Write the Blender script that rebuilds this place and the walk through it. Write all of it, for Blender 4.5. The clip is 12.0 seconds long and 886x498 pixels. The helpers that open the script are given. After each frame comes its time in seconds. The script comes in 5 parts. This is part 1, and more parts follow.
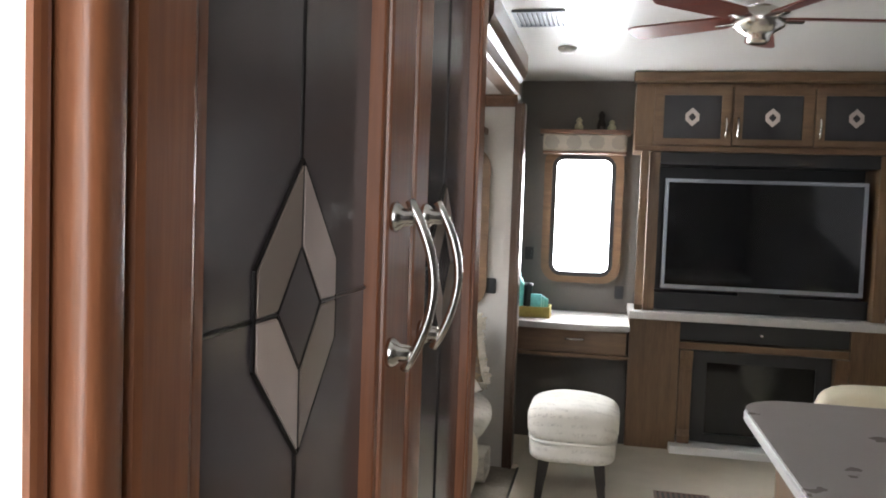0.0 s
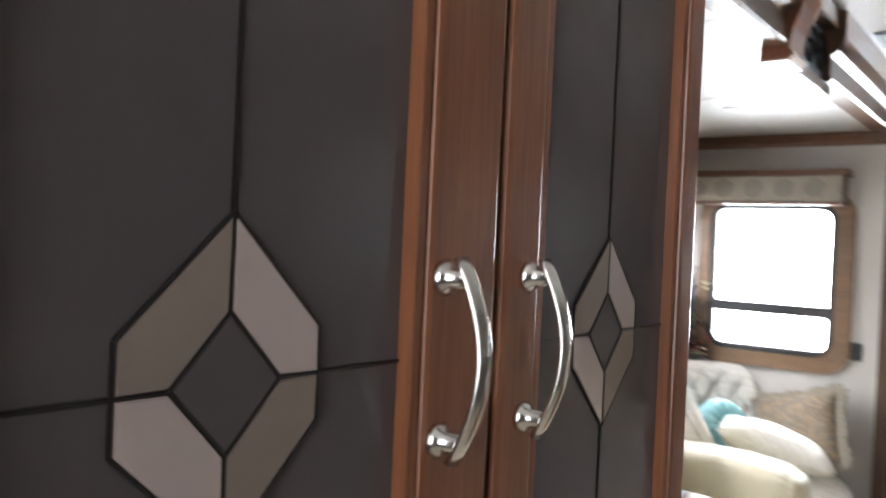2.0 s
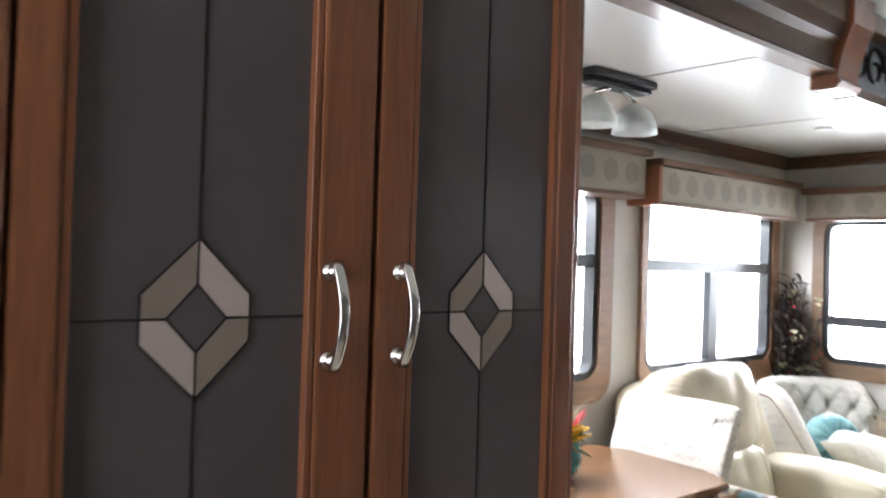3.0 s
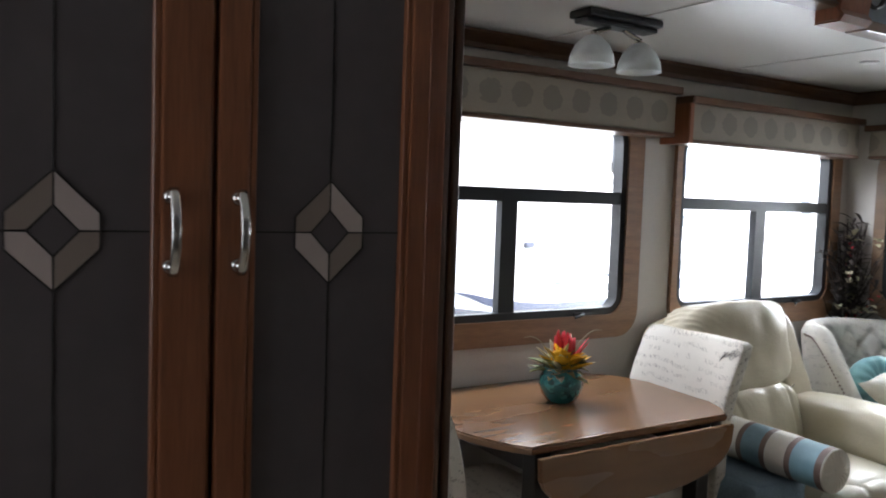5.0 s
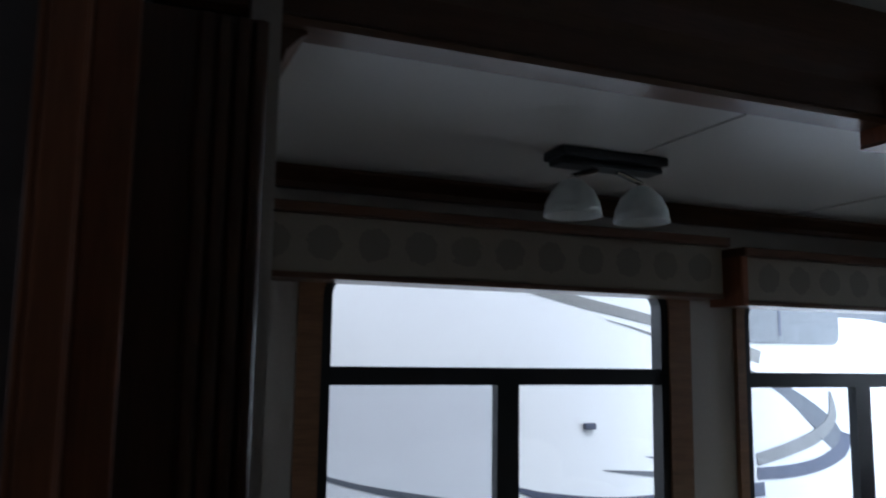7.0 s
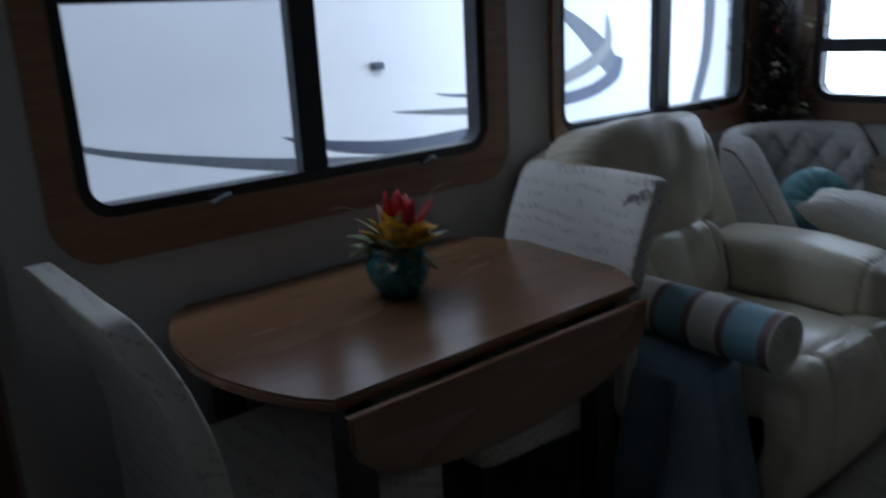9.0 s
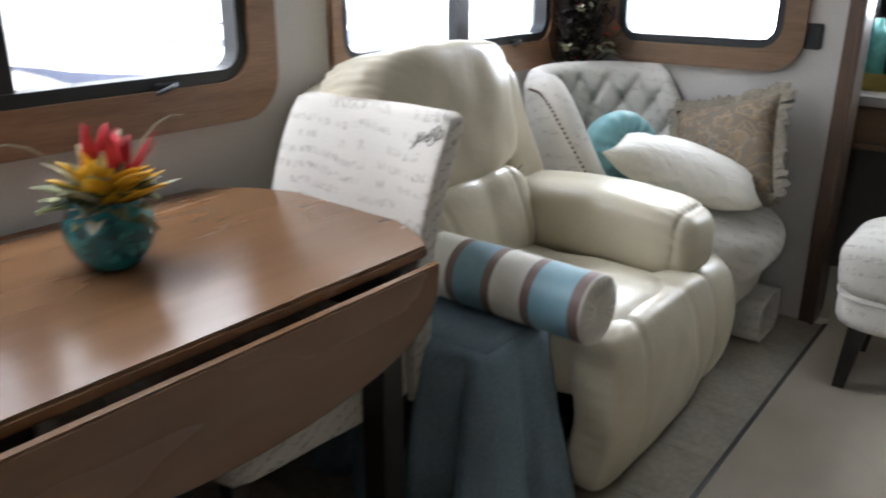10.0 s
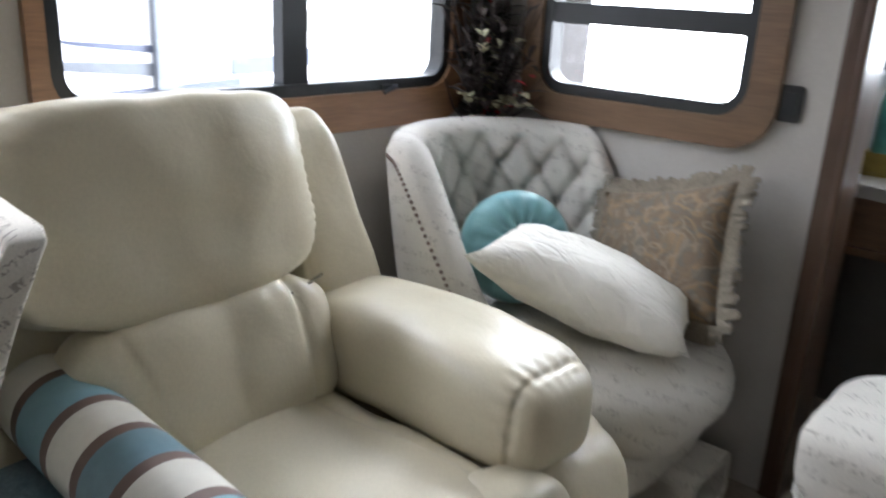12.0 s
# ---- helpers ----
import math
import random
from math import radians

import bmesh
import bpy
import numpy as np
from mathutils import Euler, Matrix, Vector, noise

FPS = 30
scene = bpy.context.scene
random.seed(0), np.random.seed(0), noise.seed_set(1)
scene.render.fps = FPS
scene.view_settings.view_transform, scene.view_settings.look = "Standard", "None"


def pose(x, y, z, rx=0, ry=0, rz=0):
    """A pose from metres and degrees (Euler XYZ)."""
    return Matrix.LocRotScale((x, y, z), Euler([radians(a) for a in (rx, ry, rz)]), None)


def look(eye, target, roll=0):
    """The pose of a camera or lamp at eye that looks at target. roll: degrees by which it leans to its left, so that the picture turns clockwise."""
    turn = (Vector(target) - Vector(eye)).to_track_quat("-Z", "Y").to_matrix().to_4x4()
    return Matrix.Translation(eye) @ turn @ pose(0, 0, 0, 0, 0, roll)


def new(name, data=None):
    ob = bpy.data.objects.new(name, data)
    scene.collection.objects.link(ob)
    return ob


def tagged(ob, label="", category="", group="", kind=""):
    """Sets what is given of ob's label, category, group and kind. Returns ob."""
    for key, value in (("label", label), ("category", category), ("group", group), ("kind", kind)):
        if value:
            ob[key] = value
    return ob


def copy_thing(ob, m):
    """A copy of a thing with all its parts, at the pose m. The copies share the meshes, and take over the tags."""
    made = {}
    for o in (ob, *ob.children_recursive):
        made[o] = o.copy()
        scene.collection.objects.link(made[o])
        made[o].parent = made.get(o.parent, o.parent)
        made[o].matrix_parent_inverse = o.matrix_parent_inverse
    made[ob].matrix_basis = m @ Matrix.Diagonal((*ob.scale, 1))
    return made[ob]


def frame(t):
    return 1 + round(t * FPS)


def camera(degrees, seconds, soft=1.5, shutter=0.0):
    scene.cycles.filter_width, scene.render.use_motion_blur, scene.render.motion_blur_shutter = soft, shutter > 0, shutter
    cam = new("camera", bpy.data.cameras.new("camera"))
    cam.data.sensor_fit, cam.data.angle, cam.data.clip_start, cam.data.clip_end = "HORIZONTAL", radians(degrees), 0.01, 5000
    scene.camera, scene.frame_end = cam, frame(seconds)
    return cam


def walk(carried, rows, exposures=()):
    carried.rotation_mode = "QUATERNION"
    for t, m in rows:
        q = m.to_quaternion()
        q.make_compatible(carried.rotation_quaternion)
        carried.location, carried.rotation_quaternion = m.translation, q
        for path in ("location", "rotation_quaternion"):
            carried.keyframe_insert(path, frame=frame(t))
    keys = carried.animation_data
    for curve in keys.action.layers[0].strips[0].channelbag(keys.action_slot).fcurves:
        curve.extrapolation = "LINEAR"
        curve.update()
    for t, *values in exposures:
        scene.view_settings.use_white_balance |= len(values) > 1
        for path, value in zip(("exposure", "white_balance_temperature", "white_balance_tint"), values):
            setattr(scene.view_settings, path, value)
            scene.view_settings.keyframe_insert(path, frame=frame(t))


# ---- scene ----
cam = camera(57.7, 12.0, 1.9, 0.5)
PATH = [
    (0, (0.162, -0.163, 1.498), (-0.233, 1.795, 1.395), 2.0),
    (0.5, (0.17, -0.164, 1.497), (-0.256, 1.788, 1.395), 1.8),
    (1, (0.19, -0.152, 1.5), (-0.404, 1.753, 1.369), 2.1),
    (1.5, (0.215, -0.052, 1.495), (-0.692, 1.724, 1.336), 2.5),
    (2, (0.307, 0.013, 1.512), (-0.909, 1.601, 1.493), 2.6),
    (2.5, (0.557, 0.021, 1.511), (-0.969, 1.313, 1.547), 4.5),
    (3, (0.776, -0.092, 1.508), (-0.737, 1.215, 1.533), 1.8),
    (3.2, (0.845, -0.151, 1.51), (-0.631, 1.198, 1.479), 1.2),
    (5, (1.178, 0.125, 1.504), (-0.512, 1.187, 1.373), 2.0),
    (5.5, (1.106, 0.299, 1.512), (-0.622, 1.301, 1.402), 4.2),
    (6, (0.989, 0.496, 1.555), (-0.751, 1.482, 1.546), 2.8),
    (6.5, (0.967, 0.69, 1.574), (-0.868, 1.452, 1.807), 1.0),
    (6.7, (0.956, 0.771, 1.589), (-0.882, 1.506, 1.876), 1.0),
    (8.3, (0.761, 1.01, 1.506), (-0.947, 2.024, 1.269), 0.0),
    (8.5, (0.68, 1.007, 1.467), (-0.984, 2.07, 1.148), -0.6),
    (9, (0.492, 0.965, 1.419), (-1.006, 2.172, 0.871), -2.9),
    (9.5, (0.331, 1.062, 1.321), (-0.905, 2.482, 0.648), 0.7),
    (10, (0.265, 1.344, 1.289), (-0.883, 2.84, 0.622), 0.2),
    (10.5, (0.28, 1.609, 1.299), (-0.711, 3.201, 0.604), -1.2),
    (11, (0.182, 1.903, 1.275), (-0.601, 3.609, 0.584), 3.5),
    (11.5, (0.141, 2.121, 1.289), (-0.769, 3.765, 0.605), 3.2),
    (12, (0.2, 2.39, 1.286), (-1.045, 3.829, 0.669), 2.8),
]
walk(cam, [(t, look(eye, target, roll)) for t, eye, target, roll in PATH],
     exposures=[(0, 2.25, 6400, 11), (2.5, 2.6, 6200, 11), (3.2, 2.6, 6150, 11), (5.0, 1.35, 6050, 10), (5.5, 1.0, 6000, 10), (6.0, 0.2, 5850, 9), (6.5, -0.5, 5600, 8),
                (6.7, -0.7, 5500, 8), (8.3, -1.35, 5100, 7), (8.5, -1.35, 5100, 7), (9.0, -1.1, 5050, 7), (9.5, 0.4, 5500, 9), (10.0, 1.5, 6000, 10), (11.5, 1.67, 6000, 11), (12.0, 1.4, 6000, 11)])


# ---- world, light ----
world = bpy.data.worlds.new("world")
scene.world = world
world.use_nodes = True
wn = world.node_tree.nodes
sky = wn.new("ShaderNodeTexSky")
sky.sky_type, sky.sun_disc = "NISHITA", False
sky.sun_elevation, sky.sun_rotation = radians(54), radians(90)
sky.air_density, sky.dust_density, sky.ozone_density = 1.0, 4.0, 1.0
wn["Background"].inputs["Strength"].default_value = 0.15
world.node_tree.links.new(sky.outputs["Color"], wn["Background"].inputs["Color"])

sun_data = bpy.data.lights.new("sun", "SUN")
sun_data.energy, sun_data.angle, sun_data.color = 3.3, radians(12), (1.0, 0.97, 0.93)
sun = new("sun", sun_data)
sun.matrix_world = look((7, 2, 10.3), (0, 2, 0.7))


def area_lamp(name, eye, target, w, h, power):
    """An added area lamp in a daylight tint."""
    d = bpy.data.lights.new(name, "AREA")
    d.shape, d.size, d.size_y, d.energy, d.color = "RECTANGLE", w, h, power, (0.97, 0.98, 1.0)
    ob = new(name, d)
    ob.matrix_world = look(eye, target)
    return ob


# ---- materials ----
def material(name, color, rough=0.5, metal=0.0, coat=0.0, vary=0.12, scale=6.0, grain=40.0, bump=0.05, stretch=(1, 1, 1), island=False, spec=0.5):
    """A base colour that varies at two scales, with fine relief."""
    m = bpy.data.materials.new(name)
    m.use_nodes = True
    nt = m.node_tree
    n, l = nt.nodes, nt.links
    b = n["Principled BSDF"]
    tc = n.new("ShaderNodeTexCoord")
    mp = n.new("ShaderNodeMapping")
    mp.inputs["Scale"].default_value = stretch
    l.new(tc.outputs["Object"], mp.inputs["Vector"])
    big = n.new("ShaderNodeTexNoise")
    big.inputs["Scale"].default_value, big.inputs["Detail"].default_value = scale, 3
    fine = n.new("ShaderNodeTexNoise")
    fine.inputs["Scale"].default_value, fine.inputs["Detail"].default_value = grain, 4
    l.new(mp.outputs[0], big.inputs["Vector"])
    l.new(mp.outputs[0], fine.inputs["Vector"])
    add = n.new("ShaderNodeMath")
    add.operation = "ADD"
    l.new(big.outputs[0], add.inputs[0])
    l.new(fine.outputs[0], add.inputs[1])
    ramp = n.new("ShaderNodeMapRange")
    ramp.inputs[1].default_value, ramp.inputs[2].default_value = 0.6, 1.4
    ramp.inputs[3].default_value, ramp.inputs[4].default_value = 1 - vary, 1 + vary
    l.new(add.outputs[0], ramp.inputs[0])
    mul = n.new("ShaderNodeVectorMath")
    mul.operation = "SCALE"
    mul.inputs[0].default_value = color
    l.new(ramp.outputs[0], mul.inputs["Scale"])
    l.new(mul.outputs[0], b.inputs["Base Color"])
    rr = n.new("ShaderNodeMapRange")
    rr.inputs[3].default_value, rr.inputs[4].default_value = max(rough - 0.08, 0.02), min(rough + 0.08, 1)
    l.new(big.outputs[0], rr.inputs[0])
    l.new(rr.outputs[0], b.inputs["Roughness"])
    b.inputs["Metallic"].default_value = metal
    b.inputs["Coat Weight"].default_value = coat
    b.inputs["Coat Roughness"].default_value = 0.15
    b.inputs["Specular IOR Level"].default_value = spec
    if bump:
        bp = n.new("ShaderNodeBump")
        bp.inputs["Strength"].default_value, bp.inputs["Distance"].default_value = bump, 0.01
        l.new(fine.outputs[0], bp.inputs["Height"])
        l.new(bp.outputs[0], b.inputs["Normal"])
    m["color_out"] = mul.name
    return m


def wood(name, color, along="z", rough=0.38, coat=0.25, dark=0.5):
    """Stained wood with its grain along one axis."""
    stretch = {"x": (1, 14, 14), "y": (14, 1, 14), "z": (14, 14, 1)}[along]
    m = material(name, color, rough, coat=coat, vary=0.3, scale=2.2, grain=14, bump=0.04, stretch=stretch)
    return m


def add_mask(m, mask_socket_builder, color, rough=None):
    """Lays a second colour over a material where a mask is 1."""
    nt = m.node_tree
    n, l = nt.nodes, nt.links
    b = n["Principled BSDF"]
    mix = n.new("ShaderNodeMix")
    mix.data_type = "RGBA"
    l.new(mask_socket_builder(n, l), mix.inputs["Factor"])
    l.new(b.inputs["Base Color"].links[0].from_socket, mix.inputs["A"])
    mix.inputs["B"].default_value = (*color, 1)
    l.new(mix.outputs["Result"], b.inputs["Base Color"])
    m["color_out"] = mix.name
    return m


def math_node(n, l, op, a, b=None, c=None):
    k = n.new("ShaderNodeMath")
    k.operation = op
    for i, v in enumerate((a, b, c)):
        if v is None:
            continue
        if isinstance(v, (int, float)):
            k.inputs[i].default_value = v
        else:
            l.new(v, k.inputs[i])
    return k.outputs[0]


def script_mask(pitch=0.034, amount=0.5, strength=0.5):
    """Rows of slanted, unreadable handwriting, gathered into words."""
    def build(n, l):
        tc = n.new("ShaderNodeTexCoord")
        sep = n.new("ShaderNodeSeparateXYZ")
        l.new(tc.outputs["Object"], sep.inputs[0])
        u = math_node(n, l, "MULTIPLY_ADD", sep.outputs[1], 0.8, sep.outputs[0])
        v = math_node(n, l, "MULTIPLY_ADD", sep.outputs[1], 0.55, sep.outputs[2])
        flat = n.new("ShaderNodeCombineXYZ")
        l.new(u, flat.inputs[0])
        l.new(v, flat.inputs[1])
        wob = n.new("ShaderNodeTexNoise")
        wob.inputs["Scale"].default_value, wob.inputs["Detail"].default_value = 9, 2
        l.new(flat.outputs[0], wob.inputs["Vector"])
        row = math_node(n, l, "DIVIDE", math_node(n, l, "MULTIPLY_ADD", wob.outputs[0], 0.03, v), pitch)
        off = math_node(n, l, "ABSOLUTE", math_node(n, l, "SUBTRACT", math_node(n, l, "FRACT", row), 0.5))
        band = math_node(n, l, "LESS_THAN", off, 0.22)
        stem = math_node(n, l, "MULTIPLY_ADD", v, -0.45, u)
        pen = n.new("ShaderNodeTexNoise")
        pen.inputs["Scale"].default_value, pen.inputs["Detail"].default_value, pen.inputs["Distortion"].default_value = 1.0, 2, 0.9
        ink = n.new("ShaderNodeCombineXYZ")
        l.new(math_node(n, l, "MULTIPLY", stem, 230.0), ink.inputs[0])
        l.new(math_node(n, l, "MULTIPLY", v, 75.0), ink.inputs[1])
        l.new(ink.outputs[0], pen.inputs["Vector"])
        stroke = soft_step(n, l, pen.outputs[0], 0.53, 0.60, 1.0)
        gate = n.new("ShaderNodeTexNoise")
        gate.inputs["Scale"].default_value, gate.inputs["Detail"].default_value = 1.0, 2
        cell = n.new("ShaderNodeCombineXYZ")
        l.new(math_node(n, l, "MULTIPLY", u, 11.0), cell.inputs[0])
        l.new(math_node(n, l, "MULTIPLY", math_node(n, l, "FLOOR", row), 3.7), cell.inputs[1])
        l.new(cell.outputs[0], gate.inputs["Vector"])
        words = soft_step(n, l, gate.outputs[0], amount, amount + 0.06, strength)
        return math_node(n, l, "MULTIPLY", math_node(n, l, "MULTIPLY", band, stroke), words)
    return build


def soft_step(n, l, value, lo, hi, top):
    r = n.new("ShaderNodeMapRange")
    r.interpolation_type = "SMOOTHSTEP"
    r.inputs["From Min"].default_value, r.inputs["From Max"].default_value, r.inputs["To Max"].default_value = lo, hi, top
    l.new(value, r.inputs["Value"])
    return r.outputs[0]


def dots_mask(step_y, radius, centre_z, axis=1):
    """A row of round medallions with a paler ring."""
    def build(n, l):
        tc = n.new("ShaderNodeTexCoord")
        sep = n.new("ShaderNodeSeparateXYZ")
        l.new(tc.outputs["Object"], sep.inputs[0])
        f = math_node(n, l, "SUBTRACT", math_node(n, l, "FRACT", math_node(n, l, "DIVIDE", sep.outputs[axis], step_y)), 0.5)
        u = math_node(n, l, "MULTIPLY", f, step_y)
        v = math_node(n, l, "SUBTRACT", sep.outputs[2], centre_z)
        r = math_node(n, l, "SQRT", math_node(n, l, "ADD", math_node(n, l, "MULTIPLY", u, u), math_node(n, l, "MULTIPLY", v, v)))
        wob = n.new("ShaderNodeTexNoise")
        wob.inputs["Scale"].default_value = 45
        l.new(tc.outputs["Object"], wob.inputs["Vector"])
        r2 = math_node(n, l, "MULTIPLY_ADD", wob.outputs[0], 0.03, r)
        disc = math_node(n, l, "LESS_THAN", r2, radius + 0.015)
        return math_node(n, l, "MULTIPLY", disc, 0.6)
    return build


def glass_material(name, color=(1, 1, 1), rough=0.0):
    m = bpy.data.materials.new(name)
    m.use_nodes = True
    n, l = m.node_tree.nodes, m.node_tree.links
    out = n["Material Output"]
    n.remove(n["Principled BSDF"])
    tr = n.new("ShaderNodeBsdfTransparent")
    tr.inputs[0].default_value = (*color, 1)
    gl = n.new("ShaderNodeBsdfGlossy")
    gl.inputs["Roughness"].default_value = rough
    lw = n.new("ShaderNodeLayerWeight")
    f5 = math_node(n, l, "POWER", lw.outputs["Facing"], 5.0)
    fac = math_node(n, l, "MULTIPLY_ADD", f5, 0.6, 0.035)
    mix = n.new("ShaderNodeMixShader")
    l.new(fac, mix.inputs[0])
    l.new(tr.outputs[0], mix.inputs[1])
    l.new(gl.outputs[0], mix.inputs[2])
    l.new(mix.outputs[0], out.inputs[0])
    return m


def creased(m, scale, strength, stretch=(1, 1, 1)):
    """Adds soft, larger creases over the fine relief."""
    n, l = m.node_tree.nodes, m.node_tree.links
    b = n["Principled BSDF"]
    tc = n.new("ShaderNodeTexCoord")
    mp = n.new("ShaderNodeMapping")
    mp.inputs["Scale"].default_value = stretch
    l.new(tc.outputs["Object"], mp.inputs["Vector"])
    no = n.new("ShaderNodeTexNoise")
    no.inputs["Scale"].default_value, no.inputs["Detail"].default_value, no.inputs["Distortion"].default_value = scale, 3, 0.8
    l.new(mp.outputs[0], no.inputs["Vector"])
    bp = n.new("ShaderNodeBump")
    bp.inputs["Strength"].default_value, bp.inputs["Distance"].default_value = strength, 0.03
    l.new(no.outputs[0], bp.inputs["Height"])
    if b.inputs["Normal"].links:
        l.new(b.inputs["Normal"].links[0].from_socket, bp.inputs["Normal"])
    l.new(bp.outputs[0], b.inputs["Normal"])
    return m


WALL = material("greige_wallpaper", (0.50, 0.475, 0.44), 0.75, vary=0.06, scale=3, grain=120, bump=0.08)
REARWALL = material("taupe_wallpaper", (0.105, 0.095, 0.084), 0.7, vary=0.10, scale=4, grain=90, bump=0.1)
CEIL = material("white_ceiling_panel", (0.58, 0.57, 0.545), 0.32, vary=0.03, scale=1.5, grain=60, bump=0.02)
CHERRY = wood("cherry_wood", (0.25, 0.092, 0.040), "z")
CHERRY_Y = wood("cherry_wood_long", (0.24, 0.090, 0.040), "y")
OAK = wood("brown_oak", (0.15, 0.088, 0.045), "z", coat=0.1, rough=0.45)
OAK_X = wood("brown_oak_wide", (0.15, 0.086, 0.044), "x", coat=0.1, rough=0.45)
OAK_Y = wood("brown_oak_long", (0.235, 0.125, 0.062), "y", coat=0.1, rough=0.45)
DARKWOOD = wood("dark_wood", (0.080, 0.043, 0.025), "z")
DARKWOOD_Y = wood("dark_wood_long", (0.12, 0.058, 0.030), "y")
DARKWOOD_X = wood("dark_wood_wide", (0.12, 0.058, 0.030), "x")
TABLE = material("table_veneer", (0.195, 0.097, 0.042), 0.26, coat=0.25, vary=0.16, scale=1.4, grain=4, bump=0, stretch=(6, 1, 6))
BLACKWOOD = material("ebony_stain", (0.02, 0.015, 0.012), 0.35, vary=0.2, bump=0.02)
SMOKE = material("smoked_leaded_glass", (0.112, 0.096, 0.098), 0.2, vary=0.08, scale=3, grain=15, bump=0.01)
SMOKE_DARK = material("dark_tinted_glass", (0.045, 0.043, 0.046), 0.2, vary=0.08, scale=3, grain=15, bump=0.01)
CAME = material("dark_lead_came", (0.018, 0.015, 0.014), 0.35, metal=0.4, vary=0.1)
# Bevelled mirror tones: the shine is put into the base colour, metal kept low.
FACET_A = material("champagne_mirror_painted_shine", (0.62, 0.52, 0.485), 0.2, metal=0.2, vary=0.03, bump=0)
FACET_B = material("bronze_mirror_painted_shine", (0.34, 0.275, 0.235), 0.2, metal=0.2, vary=0.03, bump=0)
CHROME = material("brushed_nickel", (0.72, 0.69, 0.66), 0.2, metal=1.0, vary=0.05, bump=0.01)
BLACK = material("black_aluminium", (0.012, 0.014, 0.016), 0.38, vary=0.1, bump=0.01)
BLACKPLASTIC = material("black_plastic", (0.016, 0.016, 0.017), 0.4, vary=0.1, bump=0.01)
SCREEN = material("black_screen_glass", (0.006, 0.006, 0.007), 0.07, vary=0.05, bump=0)
SILVER = material("silver_plastic", (0.30, 0.32, 0.35), 0.3, metal=0.7, vary=0.05, bump=0)
LEATHER = creased(creased(material("cream_leather", (0.64, 0.58, 0.44), 0.34, vary=0.06, scale=5, grain=160, bump=0.03), 7, 0.11), 22, 0.03, (1, 1, 2.5))
# Dark leather tone that paints the shade in the cushion creases.
LEATHER_CREASE_SHADE = material("leather_crease_shade", (0.17, 0.145, 0.10), 0.5, vary=0.06, bump=0.02)
SCRIPT = add_mask(material("script_print_linen", (0.68, 0.64, 0.57), 0.85, vary=0.08, scale=5, grain=220, bump=0.15), script_mask(0.029, 0.41, 0.62), (0.17, 0.13, 0.115))
SCRIPT2 = add_mask(material("script_print_linen_upholstery", (0.69, 0.66, 0.60), 0.85, vary=0.12, scale=6, grain=220, bump=0.15), script_mask(0.042, 0.44, 0.5), (0.24, 0.21, 0.185))
TEAL = material("teal_satin", (0.22, 0.44, 0.46), 0.38, vary=0.14, scale=6, grain=40, bump=0.1)
WHITEPILLOW = creased(material("white_crinkle_cotton", (0.78, 0.75, 0.67), 0.7, vary=0.05, scale=20, grain=60, bump=0.2), 11, 0.5, (1, 3, 1))
INK = material("printed_ink", (0.10, 0.095, 0.10), 0.8, vary=0.1, bump=0.02)
THROW = creased(material("slate_blue_plush", (0.20, 0.275, 0.33), 0.7, vary=0.25, scale=7, grain=120, bump=0.15), 7, 0.4)
BAND_BLUE = material("dusty_blue_satin", (0.21, 0.36, 0.42), 0.45, vary=0.1, bump=0.06)
# The dusty blue again, darker, for one middle band.
BAND_BLUE_DARK = material("dark_dusty_blue_satin", (0.15, 0.25, 0.30), 0.42, vary=0.12, bump=0.06)
BAND_WHITE = material("ivory_cloth", (0.66, 0.63, 0.56), 0.7, vary=0.06, bump=0.08)
BAND_BROWN = material("brown_ribbon", (0.17, 0.11, 0.09), 0.5, vary=0.1, bump=0.05)
FRINGE = material("beige_brush_fringe", (0.27, 0.235, 0.18), 0.9, vary=0.35, scale=60, grain=200, bump=0.4)
CARPET = material("beige_carpet", (0.48, 0.43, 0.345), 0.95, vary=0.16, scale=3.5, grain=300, bump=0.35)
VINYL = material("stone_look_vinyl", (0.32, 0.28, 0.225), 0.55, vary=0.25, scale=5, grain=50, bump=0.04)
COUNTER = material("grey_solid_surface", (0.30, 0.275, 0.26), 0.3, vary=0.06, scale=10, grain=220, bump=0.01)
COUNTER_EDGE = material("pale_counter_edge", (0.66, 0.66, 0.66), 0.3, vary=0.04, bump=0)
DESKTOP = material("pale_speckled_laminate", (0.45, 0.43, 0.41), 0.35, vary=0.12, scale=20, grain=300, bump=0.01)
SHADE = material("frosted_glass_shade", (0.72, 0.77, 0.78), 0.35, vary=0.08, scale=10, grain=40, bump=0.02)
FANWOOD = wood("mahogany_blade", (0.16, 0.04, 0.025), "x")
RED = material("red_petal", (0.55, 0.02, 0.035), 0.6, vary=0.25, scale=25)
YELLOW = material("yellow_petal", (0.80, 0.46, 0.01), 0.6, vary=0.2, scale=25)
LEAF = material("olive_leaf", (0.16, 0.17, 0.06), 0.65, vary=0.35, scale=20)
PALELEAF = material("pale_dried_leaf", (0.46, 0.43, 0.28), 0.75, vary=0.25, scale=20)
TWIG = material("dark_twig", (0.030, 0.020, 0.016), 0.8, vary=0.3)
RVWHITE = material("white_gelcoat", (0.80, 0.81, 0.82), 0.3, vary=0.02, scale=1, grain=5, bump=0.01)
RVGREY = material("grey_vinyl_graphic", (0.125, 0.135, 0.155), 0.35, vary=0.1, bump=0)
RVHATCH = material("slate_hatch_panel", (0.16, 0.175, 0.195), 0.4, vary=0.12, bump=0.01)
